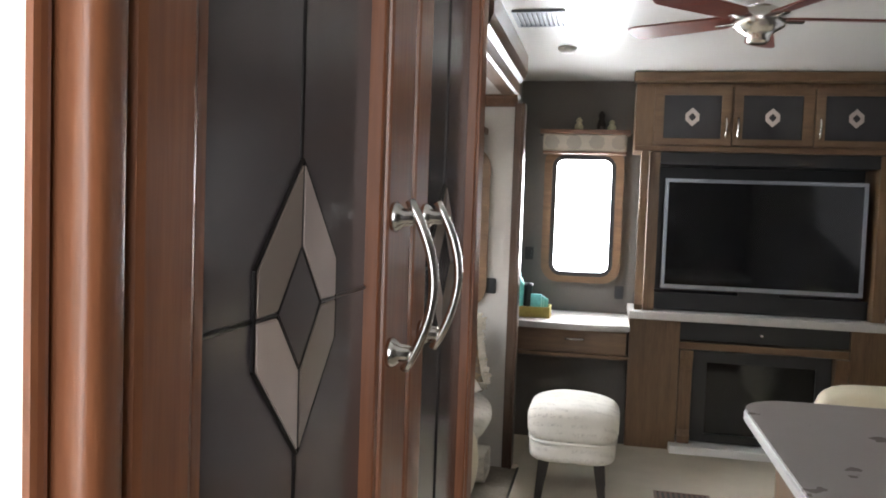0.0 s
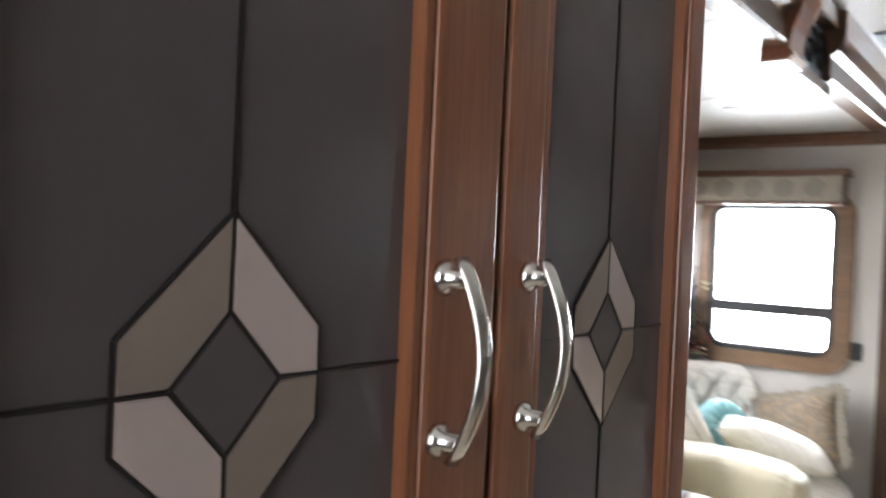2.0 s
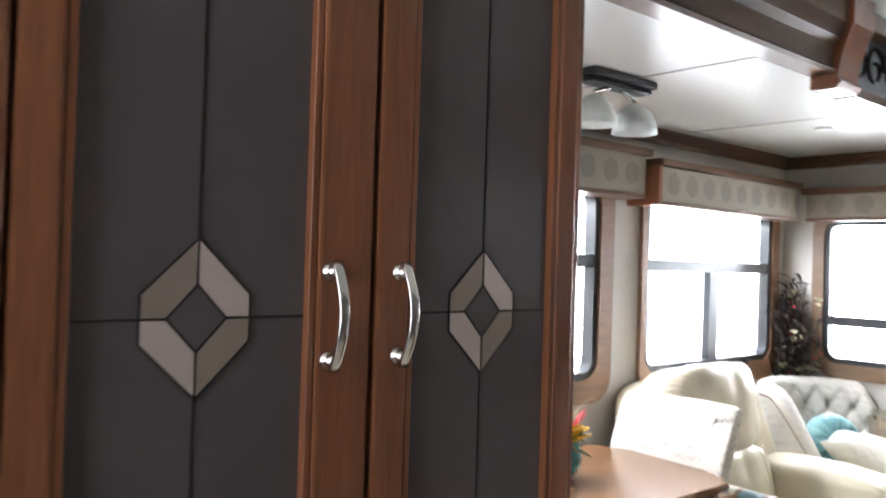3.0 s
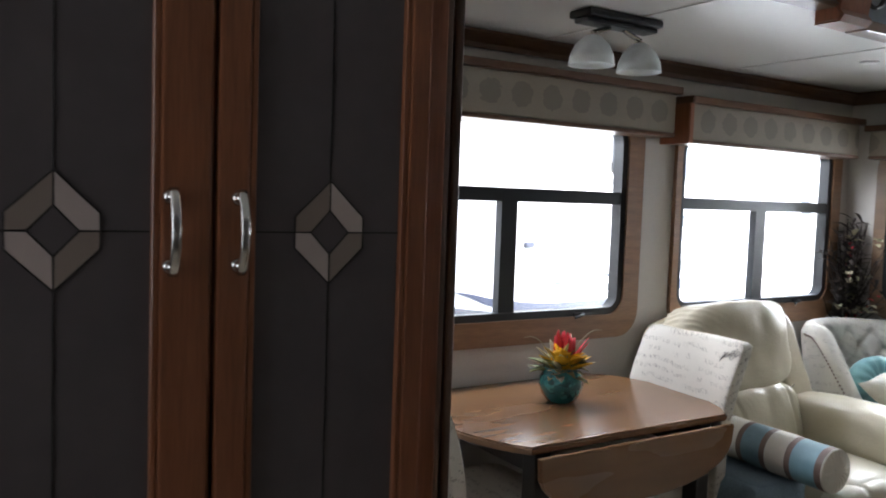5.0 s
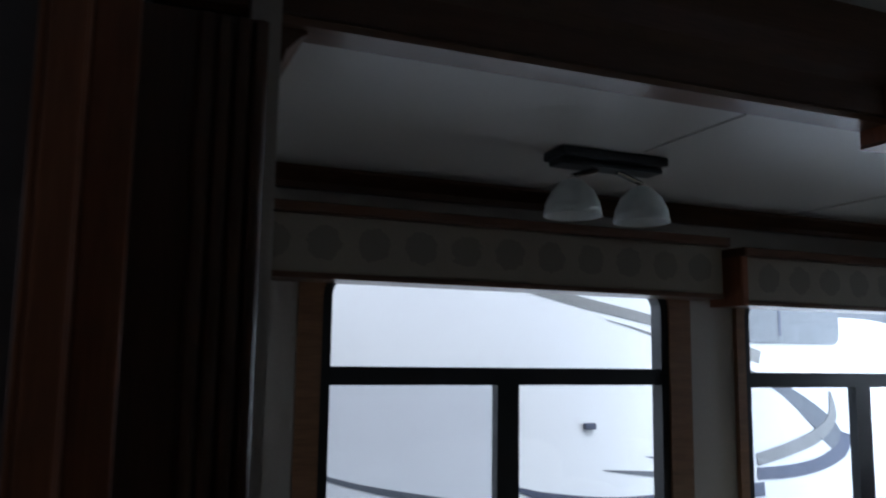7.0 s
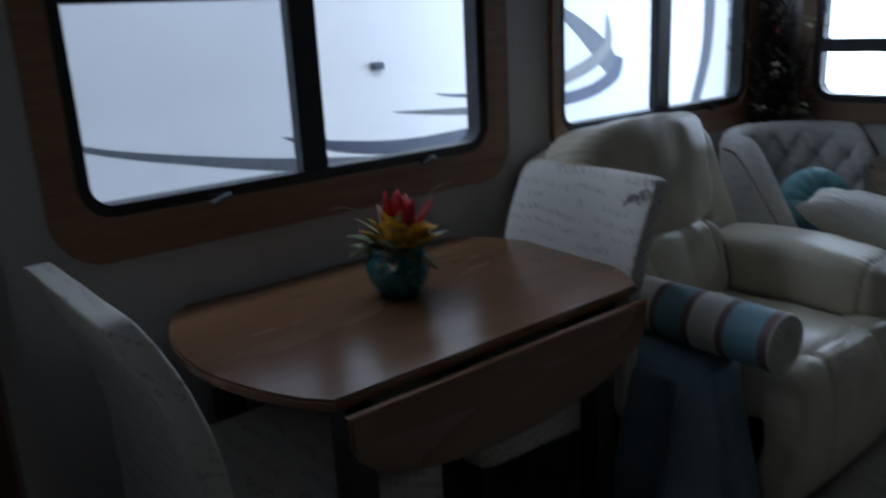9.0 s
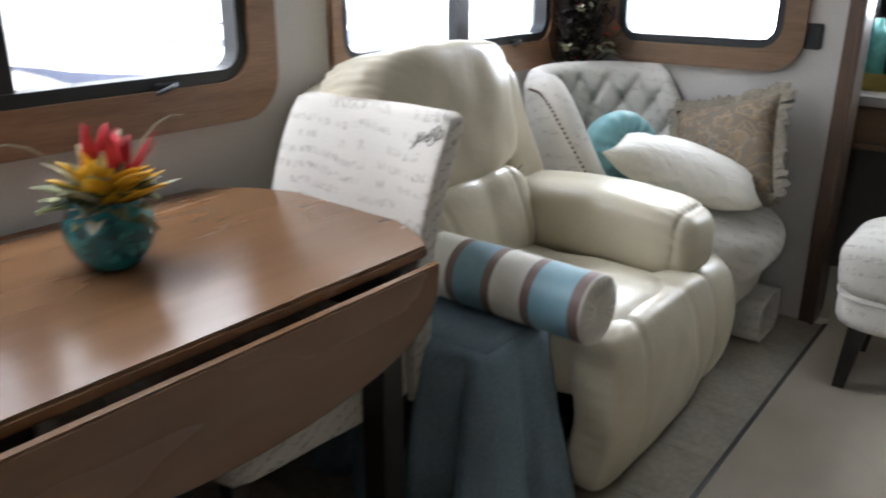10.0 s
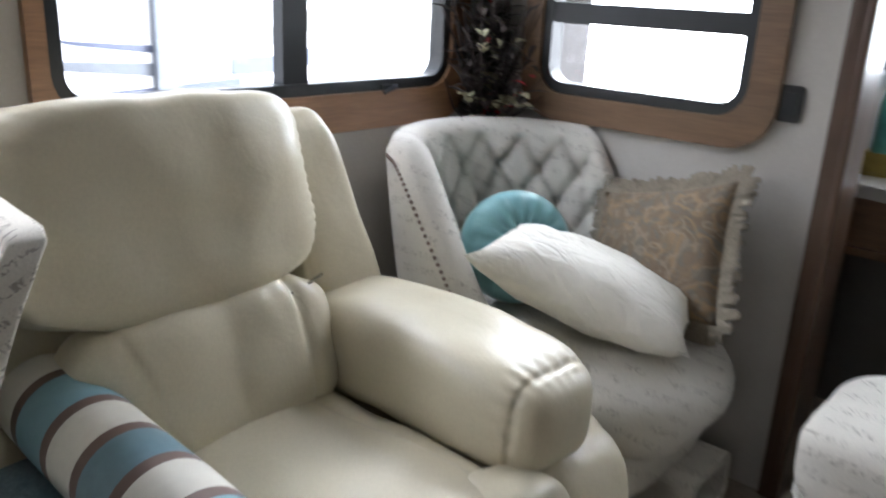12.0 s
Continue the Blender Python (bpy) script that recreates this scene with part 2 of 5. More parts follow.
RVPALE = material("pale_grey_graphic", (0.23, 0.23, 0.225), 0.35, vary=0.1, bump=0)
RVDARK = material("slate_vinyl_graphic", (0.075, 0.085, 0.13), 0.35, vary=0.1, bump=0)
GRAVEL = material("gravel_ground", (0.13, 0.125, 0.115), 0.95, vary=0.3, scale=4, grain=60, bump=0.4)
WHITEPAINT = material("white_enamel", (0.76, 0.75, 0.73), 0.4, vary=0.03, bump=0.01)
BASKETM = material("mustard_tray", (0.32, 0.25, 0.06), 0.6, vary=0.2, scale=30, grain=80, bump=0.2)
AQUA = material("aqua_enamel", (0.16, 0.50, 0.48), 0.4, vary=0.2, scale=20)
GLASS = glass_material("clear_glass")
GLASS_SCREEN = glass_material("screened_glass", (0.87, 0.88, 0.90))
IRON = material("dark_scroll_iron", (0.03, 0.028, 0.026), 0.45, metal=0.6)
FROST = material("pale_blue_etched_glass", (0.27, 0.31, 0.35), 0.25, vary=0.1, scale=5)


def glow_material(name, color, strength):
    """Overcast daylight beyond a window."""
    m = bpy.data.materials.new(name)
    m.use_nodes = True
    n, l = m.node_tree.nodes, m.node_tree.links
    n.remove(n["Principled BSDF"])
    e = n.new("ShaderNodeEmission")
    tc = n.new("ShaderNodeTexCoord")
    no = n.new("ShaderNodeTexNoise")
    no.inputs["Scale"].default_value = 1.5
    l.new(tc.outputs["Object"], no.inputs["Vector"])
    e.inputs[0].default_value = (*color, 1)
    l.new(math_node(n, l, "MULTIPLY_ADD", no.outputs[0], strength * 0.4, strength * 0.8), e.inputs[1])
    l.new(e.outputs[0], n["Material Output"].inputs[0])
    return m


def blind_material():
    m = bpy.data.materials.new("white_blind_cloth")
    m.use_nodes = True
    n, l = m.node_tree.nodes, m.node_tree.links
    n.remove(n["Principled BSDF"])
    t = n.new("ShaderNodeBsdfTranslucent")
    t.inputs[0].default_value = (0.85, 0.84, 0.8, 1)
    d = n.new("ShaderNodeBsdfDiffuse")
    d.inputs[0].default_value = (0.8, 0.79, 0.76, 1)
    mix = n.new("ShaderNodeMixShader")
    l.new(t.outputs[0], mix.inputs[1])
    l.new(d.outputs[0], mix.inputs[2])
    l.new(mix.outputs[0], n["Material Output"].inputs[0])
    return m


DAYGLOW = glow_material("overcast_daylight", (0.95, 0.98, 1.0), 9.0)
BLINDCLOTH = blind_material()


def medallion(name, base, ink, step, radius, z, axis=1):
    return add_mask(material(name, base, 0.85, vary=0.08, scale=9, grain=200, bump=0.12), dots_mask(step, radius, z, axis), ink)


def mosaic():
    """Teal glass mosaic: small tesserae from near-black to bright aqua."""
    m = material("teal_mosaic_glass", (0.010, 0.085, 0.095), 0.12, vary=0.4, scale=30, grain=60, bump=0.2, coat=0.6)

    def cells(scale):
        def build(n, l):
            tc = n.new("ShaderNodeTexCoord")
            v = n.new("ShaderNodeTexVoronoi")
            v.inputs["Scale"].default_value = scale
            l.new(tc.outputs["Object"], v.inputs["Vector"])
            sep = n.new("ShaderNodeSeparateColor")
            l.new(v.outputs["Color"], sep.inputs[0])
            return soft_step(n, l, sep.outputs[0], 0.35, 0.9, 0.9)
        return build
    m = add_mask(m, cells(52), (0.05, 0.33, 0.34))
    return add_mask(m, cells(31), (0.015, 0.15, 0.17))


VASEGLAZE = mosaic()


def paisley():
    """Taupe brocade with ringed gold and blue-grey scrolls."""
    m = material("paisley_brocade", (0.18, 0.13, 0.082), 0.75, vary=0.2, scale=9, grain=160, bump=0.2)

    def rings(scale, freq, lo, hi, top):
        def build(n, l):
            tc = n.new("ShaderNodeTexCoord")
            wob = n.new("ShaderNodeTexNoise")
            wob.inputs["Scale"].default_value = 12
            l.new(tc.outputs["Object"], wob.inputs["Vector"])
            mix = n.new("ShaderNodeMix")
            mix.data_type = "VECTOR"
            mix.inputs["Factor"].default_value = 0.10
            l.new(tc.outputs["Object"], mix.inputs["A"])
            l.new(wob.outputs["Color"], mix.inputs["B"])
            v = n.new("ShaderNodeTexVoronoi")
            v.feature = "SMOOTH_F1"
            v.inputs["Scale"].default_value = scale
            l.new(mix.outputs["Result"], v.inputs["Vector"])
            wave = math_node(n, l, "SINE", math_node(n, l, "MULTIPLY", v.outputs["Distance"], freq))
            return soft_step(n, l, wave, lo, hi, top)
        return build
    m = add_mask(m, rings(13, 22, 0.0, 0.9, 0.7), (0.29, 0.20, 0.105))
    m = add_mask(m, rings(24, 19, 0.4, 0.95, 0.45), (0.13, 0.14, 0.13))
    return add_mask(m, rings(34, 14, 0.6, 0.98, 0.55), (0.29, 0.24, 0.17))


PAISLEY = paisley()


# ---- mesh helpers ----
def part(name, bm, mat, parent=None, label="", smooth=False):
    """Links a bmesh as one mesh object, under a thing or a part."""
    me = bpy.data.meshes.new(name)
    bm.to_mesh(me)
    bm.free()
    me.materials.append(mat)
    if smooth:
        for p in me.polygons:
            p.use_smooth = True
    ob = new(name, me)
    if parent is not None:
        ob.parent = parent
    if label:
        ob["label"] = label
    return ob


def empty(name, m=None):
    ob = new(name)
    if m is not None:
        ob.matrix_world = m
    return ob


def box(x0, x1, y0, y1, z0, z1, bevel=0.0, seg=2, bm=None):
    own = bmesh.new()
    bmesh.ops.create_cube(own, size=1)
    for v in own.verts:
        v.co = Vector((x0 + (v.co.x + 0.5) * (x1 - x0), y0 + (v.co.y + 0.5) * (y1 - y0), z0 + (v.co.z + 0.5) * (z1 - z0)))
    if bevel:
        bmesh.ops.bevel(own, geom=own.edges[:], offset=bevel, segments=seg, affect="EDGES", profile=0.6)
    return join(bm, own)


def join(bm, own):
    """Adds own to bm (when there is one) and returns the result."""
    if bm is None:
        return own
    me = bpy.data.meshes.new("joined")
    own.to_mesh(me)
    own.free()
    bm.from_mesh(me)
    bpy.data.meshes.remove(me)
    return bm


def moved(bm, m):
    bmesh.ops.transform(bm, matrix=m, verts=bm.verts[:])
    return bm


def prism(points, depth, to=None, bevel=0.0):
    """A flat outline (u, v) given depth along n, mapped to the world by to(u, v, n)."""
    bm = bmesh.new()
    a = [bm.verts.new((u, v, 0)) for u, v in points]
    f = bm.faces.new(a)
    r = bmesh.ops.extrude_face_region(bm, geom=[f])
    for v in r["geom"]:
        if isinstance(v, bmesh.types.BMVert):
            v.co.z = depth
    if bevel:
        bmesh.ops.bevel(bm, geom=[e for e in bm.edges if abs(e.verts[0].co.z - e.verts[1].co.z) < 1e-6], offset=bevel, segments=2, affect="EDGES")
    if to:
        for v in bm.verts:
            v.co = Vector(to(*v.co))
    bmesh.ops.recalc_face_normals(bm, faces=bm.faces[:])
    return bm


def rounded_rect(u0, u1, v0, v1, r, n=6):
    pts = []
    for cx, cy, a0 in ((u1 - r, v1 - r, 0), (u0 + r, v1 - r, 90), (u0 + r, v0 + r, 180), (u1 - r, v0 + r, 270)):
        for i in range(n + 1):
            a = radians(a0 + 90 * i / n)
            pts.append((cx + r * math.cos(a), cy + r * math.sin(a)))
    return pts


def ring(outer, inner, n0, n1, to):
    """A frame between two outlines of as many points, from depth n0 to n1."""
    bm = bmesh.new()
    k = len(outer)
    rows = [[bm.verts.new((u, v, n)) for u, v in o] for o, n in ((outer, n0), (outer, n1), (inner, n1), (inner, n0))]
    for a in range(4):
        b = (a + 1) % 4
        for i in range(k):
            j = (i + 1) % k
            bm.faces.new((rows[a][i], rows[a][j], rows[b][j], rows[b][i]))
    for v in bm.verts:
        v.co = Vector(to(*v.co))
    bmesh.ops.recalc_face_normals(bm, faces=bm.faces[:])
    return bm


def lathe(profile, steps=24, bm=None, centre=(0, 0, 0)):
    """Turns (r, z) about the z axis."""
    own = bmesh.new()
    rows = []
    for r, z in profile:
        if r < 1e-5:
            rows.append([own.verts.new((0, 0, z))])
        else:
            rows.append([own.verts.new((r * math.cos(2 * math.pi * i / steps), r * math.sin(2 * math.pi * i / steps), z)) for i in range(steps)])
    for a, b in zip(rows, rows[1:]):
        for i in range(steps):
            j = (i + 1) % steps
            if len(a) == 1 and len(b) > 1:
                own.faces.new((a[0], b[j], b[i]))
            elif len(b) == 1 and len(a) > 1:
                own.faces.new((a[i], a[j], b[0]))
            elif len(a) > 1:
                own.faces.new((a[i], a[j], b[j], b[i]))
    bmesh.ops.recalc_face_normals(own, faces=own.faces[:])
    moved(own, Matrix.Translation(centre))
    return join(bm, own)


def tube(points, radius, sides=8, bm=None, flat=1.0):
    """A round bar along points."""
    own = bmesh.new()
    pts = [Vector(p) for p in points]
    rows = []
    s = None
    for i, p in enumerate(pts):
        d = (pts[min(i + 1, len(pts) - 1)] - pts[max(i - 1, 0)]).normalized()
        if s is None:
            s = d.cross(Vector((0, 1, 0)) if abs(d.z) > 0.7 else Vector((0, 0, 1)))
        s = s - d * s.dot(d)
        s.normalize()
        t = s.cross(d)
        r = radius(i / max(len(pts) - 1, 1)) if callable(radius) else radius
        rows.append([own.verts.new(p + (s * math.cos(2 * math.pi * k / sides) + t * flat * math.sin(2 * math.pi * k / sides)) * r) for k in range(sides)])
    for a, b in zip(rows, rows[1:]):
        for k in range(sides):
            j = (k + 1) % sides
            own.faces.new((a[k], a[j], b[j], b[k]))
    own.faces.new(rows[0][::-1])
    own.faces.new(rows[-1])
    bmesh.ops.recalc_face_normals(own, faces=own.faces[:])
    return join(bm, own)


def cushion(sx, sy, sz, k=5.0, cuts=11, warp=None, lumps=0.0, seed=0.0, m=None, groove=None):
    """A stuffed block: a rounded box of that size about its centre, with soft unevenness."""
    bm = bmesh.new()
    bmesh.ops.create_cube(bm, size=2)
    bmesh.ops.subdivide_edges(bm, edges=bm.edges[:], cuts=cuts, use_grid_fill=True)
    for v in bm.verts:
        p = v.co
        q = (abs(p.x) ** k + abs(p.y) ** k + abs(p.z) ** k) ** (1 / k)
        p = p / q
        co = Vector((p.x * sx / 2, p.y * sy / 2, p.z * sz / 2))
        if lumps:
            co += p.normalized() * lumps * noise.noise(co * 9 + Vector((seed, seed * 2, 0)))
        if groove:
            co -= p.normalized() * groove(co)
        if warp:
            co = Vector(warp(co))
        v.co = co
    if m is not None:
        moved(bm, m)
    return bm


def pillow(w, h, t, m, lumps=0.006, seed=0.0, cuts=16):
    """A square pillow with pinched corners, in its own xy plane."""
    bm = bmesh.new()
    bmesh.ops.create_grid(bm, x_segments=cuts, y_segments=cuts, size=1)
    top = {}
    base = bm.verts[:]
    for v in base:
        u, w2 = v.co.x, v.co.y
        edge = (1 - u * u) * (1 - w2 * w2)
        z = t / 2 * max(edge, 0) ** 0.42
        z += lumps * noise.noise(Vector((u * 3 + seed, w2 * 3, seed))) * (edge > 0.01)
        pinch = 1 - 0.10 * (1 - abs(u) ** 2) * (abs(w2) ** 2)
        pinch2 = 1 - 0.10 * (1 - abs(w2) ** 2) * (abs(u) ** 2)
        top[v] = (u * w / 2 * pinch2, w2 * h / 2 * pinch, z)
    dup = bmesh.ops.duplicate(bm, geom=bm.verts[:] + bm.edges[:] + bm.faces[:])
    for a, b in list(dup["vert_map"].items()):
        if a in top:
            x, y, z = top[a]
            a.co = (x, y, z)
            b.co = (x, y, -z * 0.9)
    bmesh.ops.remove_doubles(bm, verts=bm.verts[:], dist=0.0005)
    bmesh.ops.recalc_face_normals(bm, faces=bm.faces[:])
    return moved(bm, m)


def wall_mesh(u0, u1, v0, v1, thick, holes, to):
    """A wall with openings right through it. to(u, v, n); n = 0 is the room side, n = -thick the outside."""
    us = sorted({u0, u1, *[h[0] for h in holes], *[h[1] for h in holes]})
    vs = sorted({v0, v1, *[h[2] for h in holes], *[h[3] for h in holes]})
    bm = bmesh.new()

    def solid(i, j):
        if not (0 <= i < len(us) - 1 and 0 <= j < len(vs) - 1):
            return False
        cu, cv = (us[i] + us[i + 1]) / 2, (vs[j] + vs[j + 1]) / 2
        return not any(h[0] < cu < h[1] and h[2] < cv < h[3] for h in holes)

    def quad(*pts):
        bm.faces.new([bm.verts.new(to(*p)) for p in pts])

    for i in range(len(us) - 1):
        for j in range(len(vs) - 1):
            if not solid(i, j):
                continue
            a, b, c, d = us[i], us[i + 1], vs[j], vs[j + 1]
            quad((a, c, 0), (b, c, 0), (b, d, 0), (a, d, 0))
            quad((a, c, -thick), (a, d, -thick), (b, d, -thick), (b, c, -thick))
            if not solid(i - 1, j):
                quad((a, c, 0), (a, d, 0), (a, d, -thick), (a, c, -thick))
            if not solid(i + 1, j):
                quad((b, c, 0), (b, c, -thick), (b, d, -thick), (b, d, 0))
            if not solid(i, j - 1):
                quad((a, c, 0), (a, c, -thick), (b, c, -thick), (b, c, 0))
            if not solid(i, j + 1):
                quad((a, d, 0), (b, d, 0), (b, d, -thick), (a, d, -thick))
    bmesh.ops.remove_doubles(bm, verts=bm.verts[:], dist=0.0001)
    bmesh.ops.recalc_face_normals(bm, faces=bm.faces[:])
    return bm


def structure(ob, label, category):
    return tagged(ob, label, category, kind="structure")


# ---- the setting ----
SX, EY, RY, RX, FY = -1.46, 4.453, 5.50, 2.10, -1.30   # slide wall, slide end, rear wall, side wall, front wall
OX, NY = -0.28, 1.10                                    # slide opening, near end of the slide
ZS, ZM = 2.15, 2.40                                     # ceilings of slide and main room


def on_slide(u, v, n):
    return (SX + n, u, v)


def on_end(u, v, n):
    return (u, EY - n, v)


def on_rear(u, v, n):
    return (u, RY - n, v)


SIDE_X = -0.45


def on_side(u, v, n):
    return (SIDE_X + n, u, v)


W1 = (1.49, 2.704, 1.035, 1.815)
W2 = (3.113, 4.248, 1.035, 1.80)
W3 = (-1.19, -0.612, 1.035, 1.76)
W4 = (-0.19, 0.182, 1.085, 1.86)
W5 = (4.86, 5.30, 1.10, 1.83)

structure(part("floor", box(OX, RX, FY, RY, -0.06, 0.0), CARPET), "beige low-pile carpet over the main floor", "floor")
slide_floor = structure(part("slide_floor", box(SX, OX - 0.004, NY, EY, -0.06, -0.004), VINYL), "stone-look vinyl floor of the slide-out", "floor")
structure(part("floor_trim", box(OX - 0.007, OX + 0.007, NY, EY, -0.003, 0.003, 0.001), BLACKWOOD), "thin dark strip joining carpet and vinyl", "trim")
structure(part("floor_corner", box(SIDE_X - 0.08, OX - 0.001, EY + 0.06, RY, -0.06, 0.0), CARPET), "beige carpet beneath the desk", "floor")


def grow(w, d):
    return (w[0] - d, w[1] + d, w[2] - d, w[3] + d)


structure(part("wall_slide", wall_mesh(NY - 0.05, EY + 0.05, -0.06, 2.25, 0.05, [grow(W1, 0.03), grow(W2, 0.03)], on_slide), WALL), "greige papered wall with two large windows", "wall")
structure(part("wall_slide_end", wall_mesh(SX, -0.375, -0.06, 2.25, 0.05, [grow(W3, 0.03)], on_end), WALL), "greige papered end wall with a window", "wall")
structure(part("wall_slide_near", box(SX, OX - 0.055, NY - 0.05, NY, -0.06, 2.25), WALL), "greige papered wall beside the dining table", "wall")
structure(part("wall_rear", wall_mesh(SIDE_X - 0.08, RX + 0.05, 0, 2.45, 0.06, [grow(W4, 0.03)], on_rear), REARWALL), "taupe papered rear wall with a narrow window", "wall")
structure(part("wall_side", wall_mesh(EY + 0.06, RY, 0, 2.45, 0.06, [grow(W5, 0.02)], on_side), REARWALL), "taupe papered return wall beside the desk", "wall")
# Unseen closing walls, taken dark so less fill light bounces back.
structure(part("wall_right", box(RX, RX + 0.06, FY, RY, 0, 2.45), REARWALL), "unseen side wall, dark taupe to cut bounced light", "wall")
structure(part("wall_front", box(-1.6, RX + 0.06, FY - 0.06, FY, 0, 2.45), REARWALL), "unseen front wall, dark taupe to cut bounced light", "wall")
structure(part("wall_left", box(-0.56, -0.50, FY, NY - 0.05, 0, 2.45), WALL), "greige wall behind the tall cabinet", "wall")
structure(part("slide_ceiling", box(SX, OX - 0.15, NY, EY, ZS, ZS + 0.05), CEIL), "glossy white panelled ceiling of the slide-out", "ceiling")
ceil = box(-0.56, RX + 0.06, FY - 0.06, RY + 0.06, ZM, ZM + 0.05)
ceiling = structure(part("ceiling", ceil, CEIL), "white panelled main ceiling", "ceiling")
for y in (2.2, 3.3):
    structure(part("ceiling_joint", box(SX, OX - 0.15, y - 0.006, y + 0.006, ZS - 0.003, ZS), CEIL), "thin batten between ceiling panels", "trim")

# header of the slide opening: two lengths of wood with carved blocks and an etched transom between
header = empty("slide_header")
tagged(header, "dark wooden header with corbel blocks and scrolled transom", "header", kind="structure")


def beam(name, y0, y1, mat):
    pr = [(0.0, 2.145), (0.075, 2.145), (0.085, 2.155), (0.075, 2.165), (0.075, 2.235), (0.10, 2.255), (0.12, 2.30), (0.12, ZM - 0.002), (0.0, ZM - 0.002)]
    return part(name, prism([(a, b) for a, b in pr], y1 - y0, lambda u, v, n: (OX - 0.165 + u, y0 + n, v)), mat, header)


beam("beam", NY - 0.2, 2.535, DARKWOOD_Y)
beam("beam", 3.13, EY + 0.12, DARKWOOD_Y)
for y in (2.655,):
    pr = [(0, 2.10), (0.085, 2.10), (0.10, 2.12), (0.085, 2.14), (0.095, 2.20), (0.12, 2.27), (0.135, 2.30), (0.135, ZM - 0.003), (0, ZM - 0.003)]
    part("corbel_block", prism(pr, 0.17, lambda u, v, n, y=y: (OX - 0.165 + u, y - 0.12 + n, v), 0.006), CHERRY, header, "carved cherry corbel block")
part("transom_glass", box(OX - 0.145, OX - 0.12, 2.706, 3.129, 2.11, ZM - 0.004), FROST, header, "pale etched glass transom")
part("transom_rail", box(OX - 0.165, OX - 0.085, 2.706, 3.129, 2.095, 2.13, 0.006), DARKWOOD_Y, header)
part("transom_rail", box(OX - 0.165, OX - 0.065, 2.706, 3.129, 2.33, ZM - 0.004, 0.006), DARKWOOD_Y, header)
for i in range(3):
    pts = []
    c = Vector((OX - 0.11, 2.775 + i * 0.145, 2.23))
    for k in range(28):
        a = k / 27 * 2.6 * math.pi
        r = 0.085 - 0.065 * k / 27
        pts.append(c + Vector((0, r * math.cos(a) * (1 if i % 2 else -1), r * math.sin(a))))
    part("scroll", tube(pts, 0.007, 6), IRON, header, "dark iron scroll")

# fluted jamb between cabinet and slide, and the far jamb
jamb = empty("fluted_jamb")
tagged(jamb, "dark fluted wooden jamb beside the tall cabinet", "trim", kind="structure")
part("backing", box(OX - 0.05, OX - 0.005, 0.882, 1.072, 0, 2.105), DARKWOOD, jamb)
for i in range(4):
    y = 0.977 + i * 0.027
    part("flute", box(OX - 0.008, OX + 0.016, y - 0.011, y + 0.011, 0.02, 2.10, 0.008, 3), DARKWOOD, jamb)
far = empty("far_jamb")
tagged(far, "dark moulded wooden jamb at the slide end", "trim", kind="structure")
part("jamb_board", box(-0.375, -0.325, EY - 0.03, EY + 0.15, 0, 2.105, 0.006), DARKWOOD, far)
part("jamb_bead", box(-0.335, -0.315, EY - 0.045, EY + 0.06, 0, 2.105, 0.008, 3), DARKWOOD, far)
part("jamb_return", box(SIDE_X, -0.375, EY + 0.052, EY + 0.058, 0, 2.105), DARKWOOD, far)


def crown(name, pr, length, to):
    return structure(part(name, prism(pr, length, to), DARKWOOD_Y), "dark stained crown moulding below the ceiling", "trim")


CR = [(0, ZS - 0.001), (0, ZS - 0.065), (0.014, ZS - 0.065), (0.02, ZS - 0.045), (0.045, ZS - 0.018), (0.055, ZS - 0.012), (0.055, ZS - 0.001)]
crown("crown_slide", CR, EY - NY, lambda u, v, n: (SX + u, NY + n, v))
crown("crown_end", CR, -OX - 0.1 + SX + 1.46 + 0.9, lambda u, v, n: (SX + 0.02 + n, EY - u, v))
crown("crown_near", CR, 1.05, lambda u, v, n: (SX + 0.02 + n, NY + u, v))


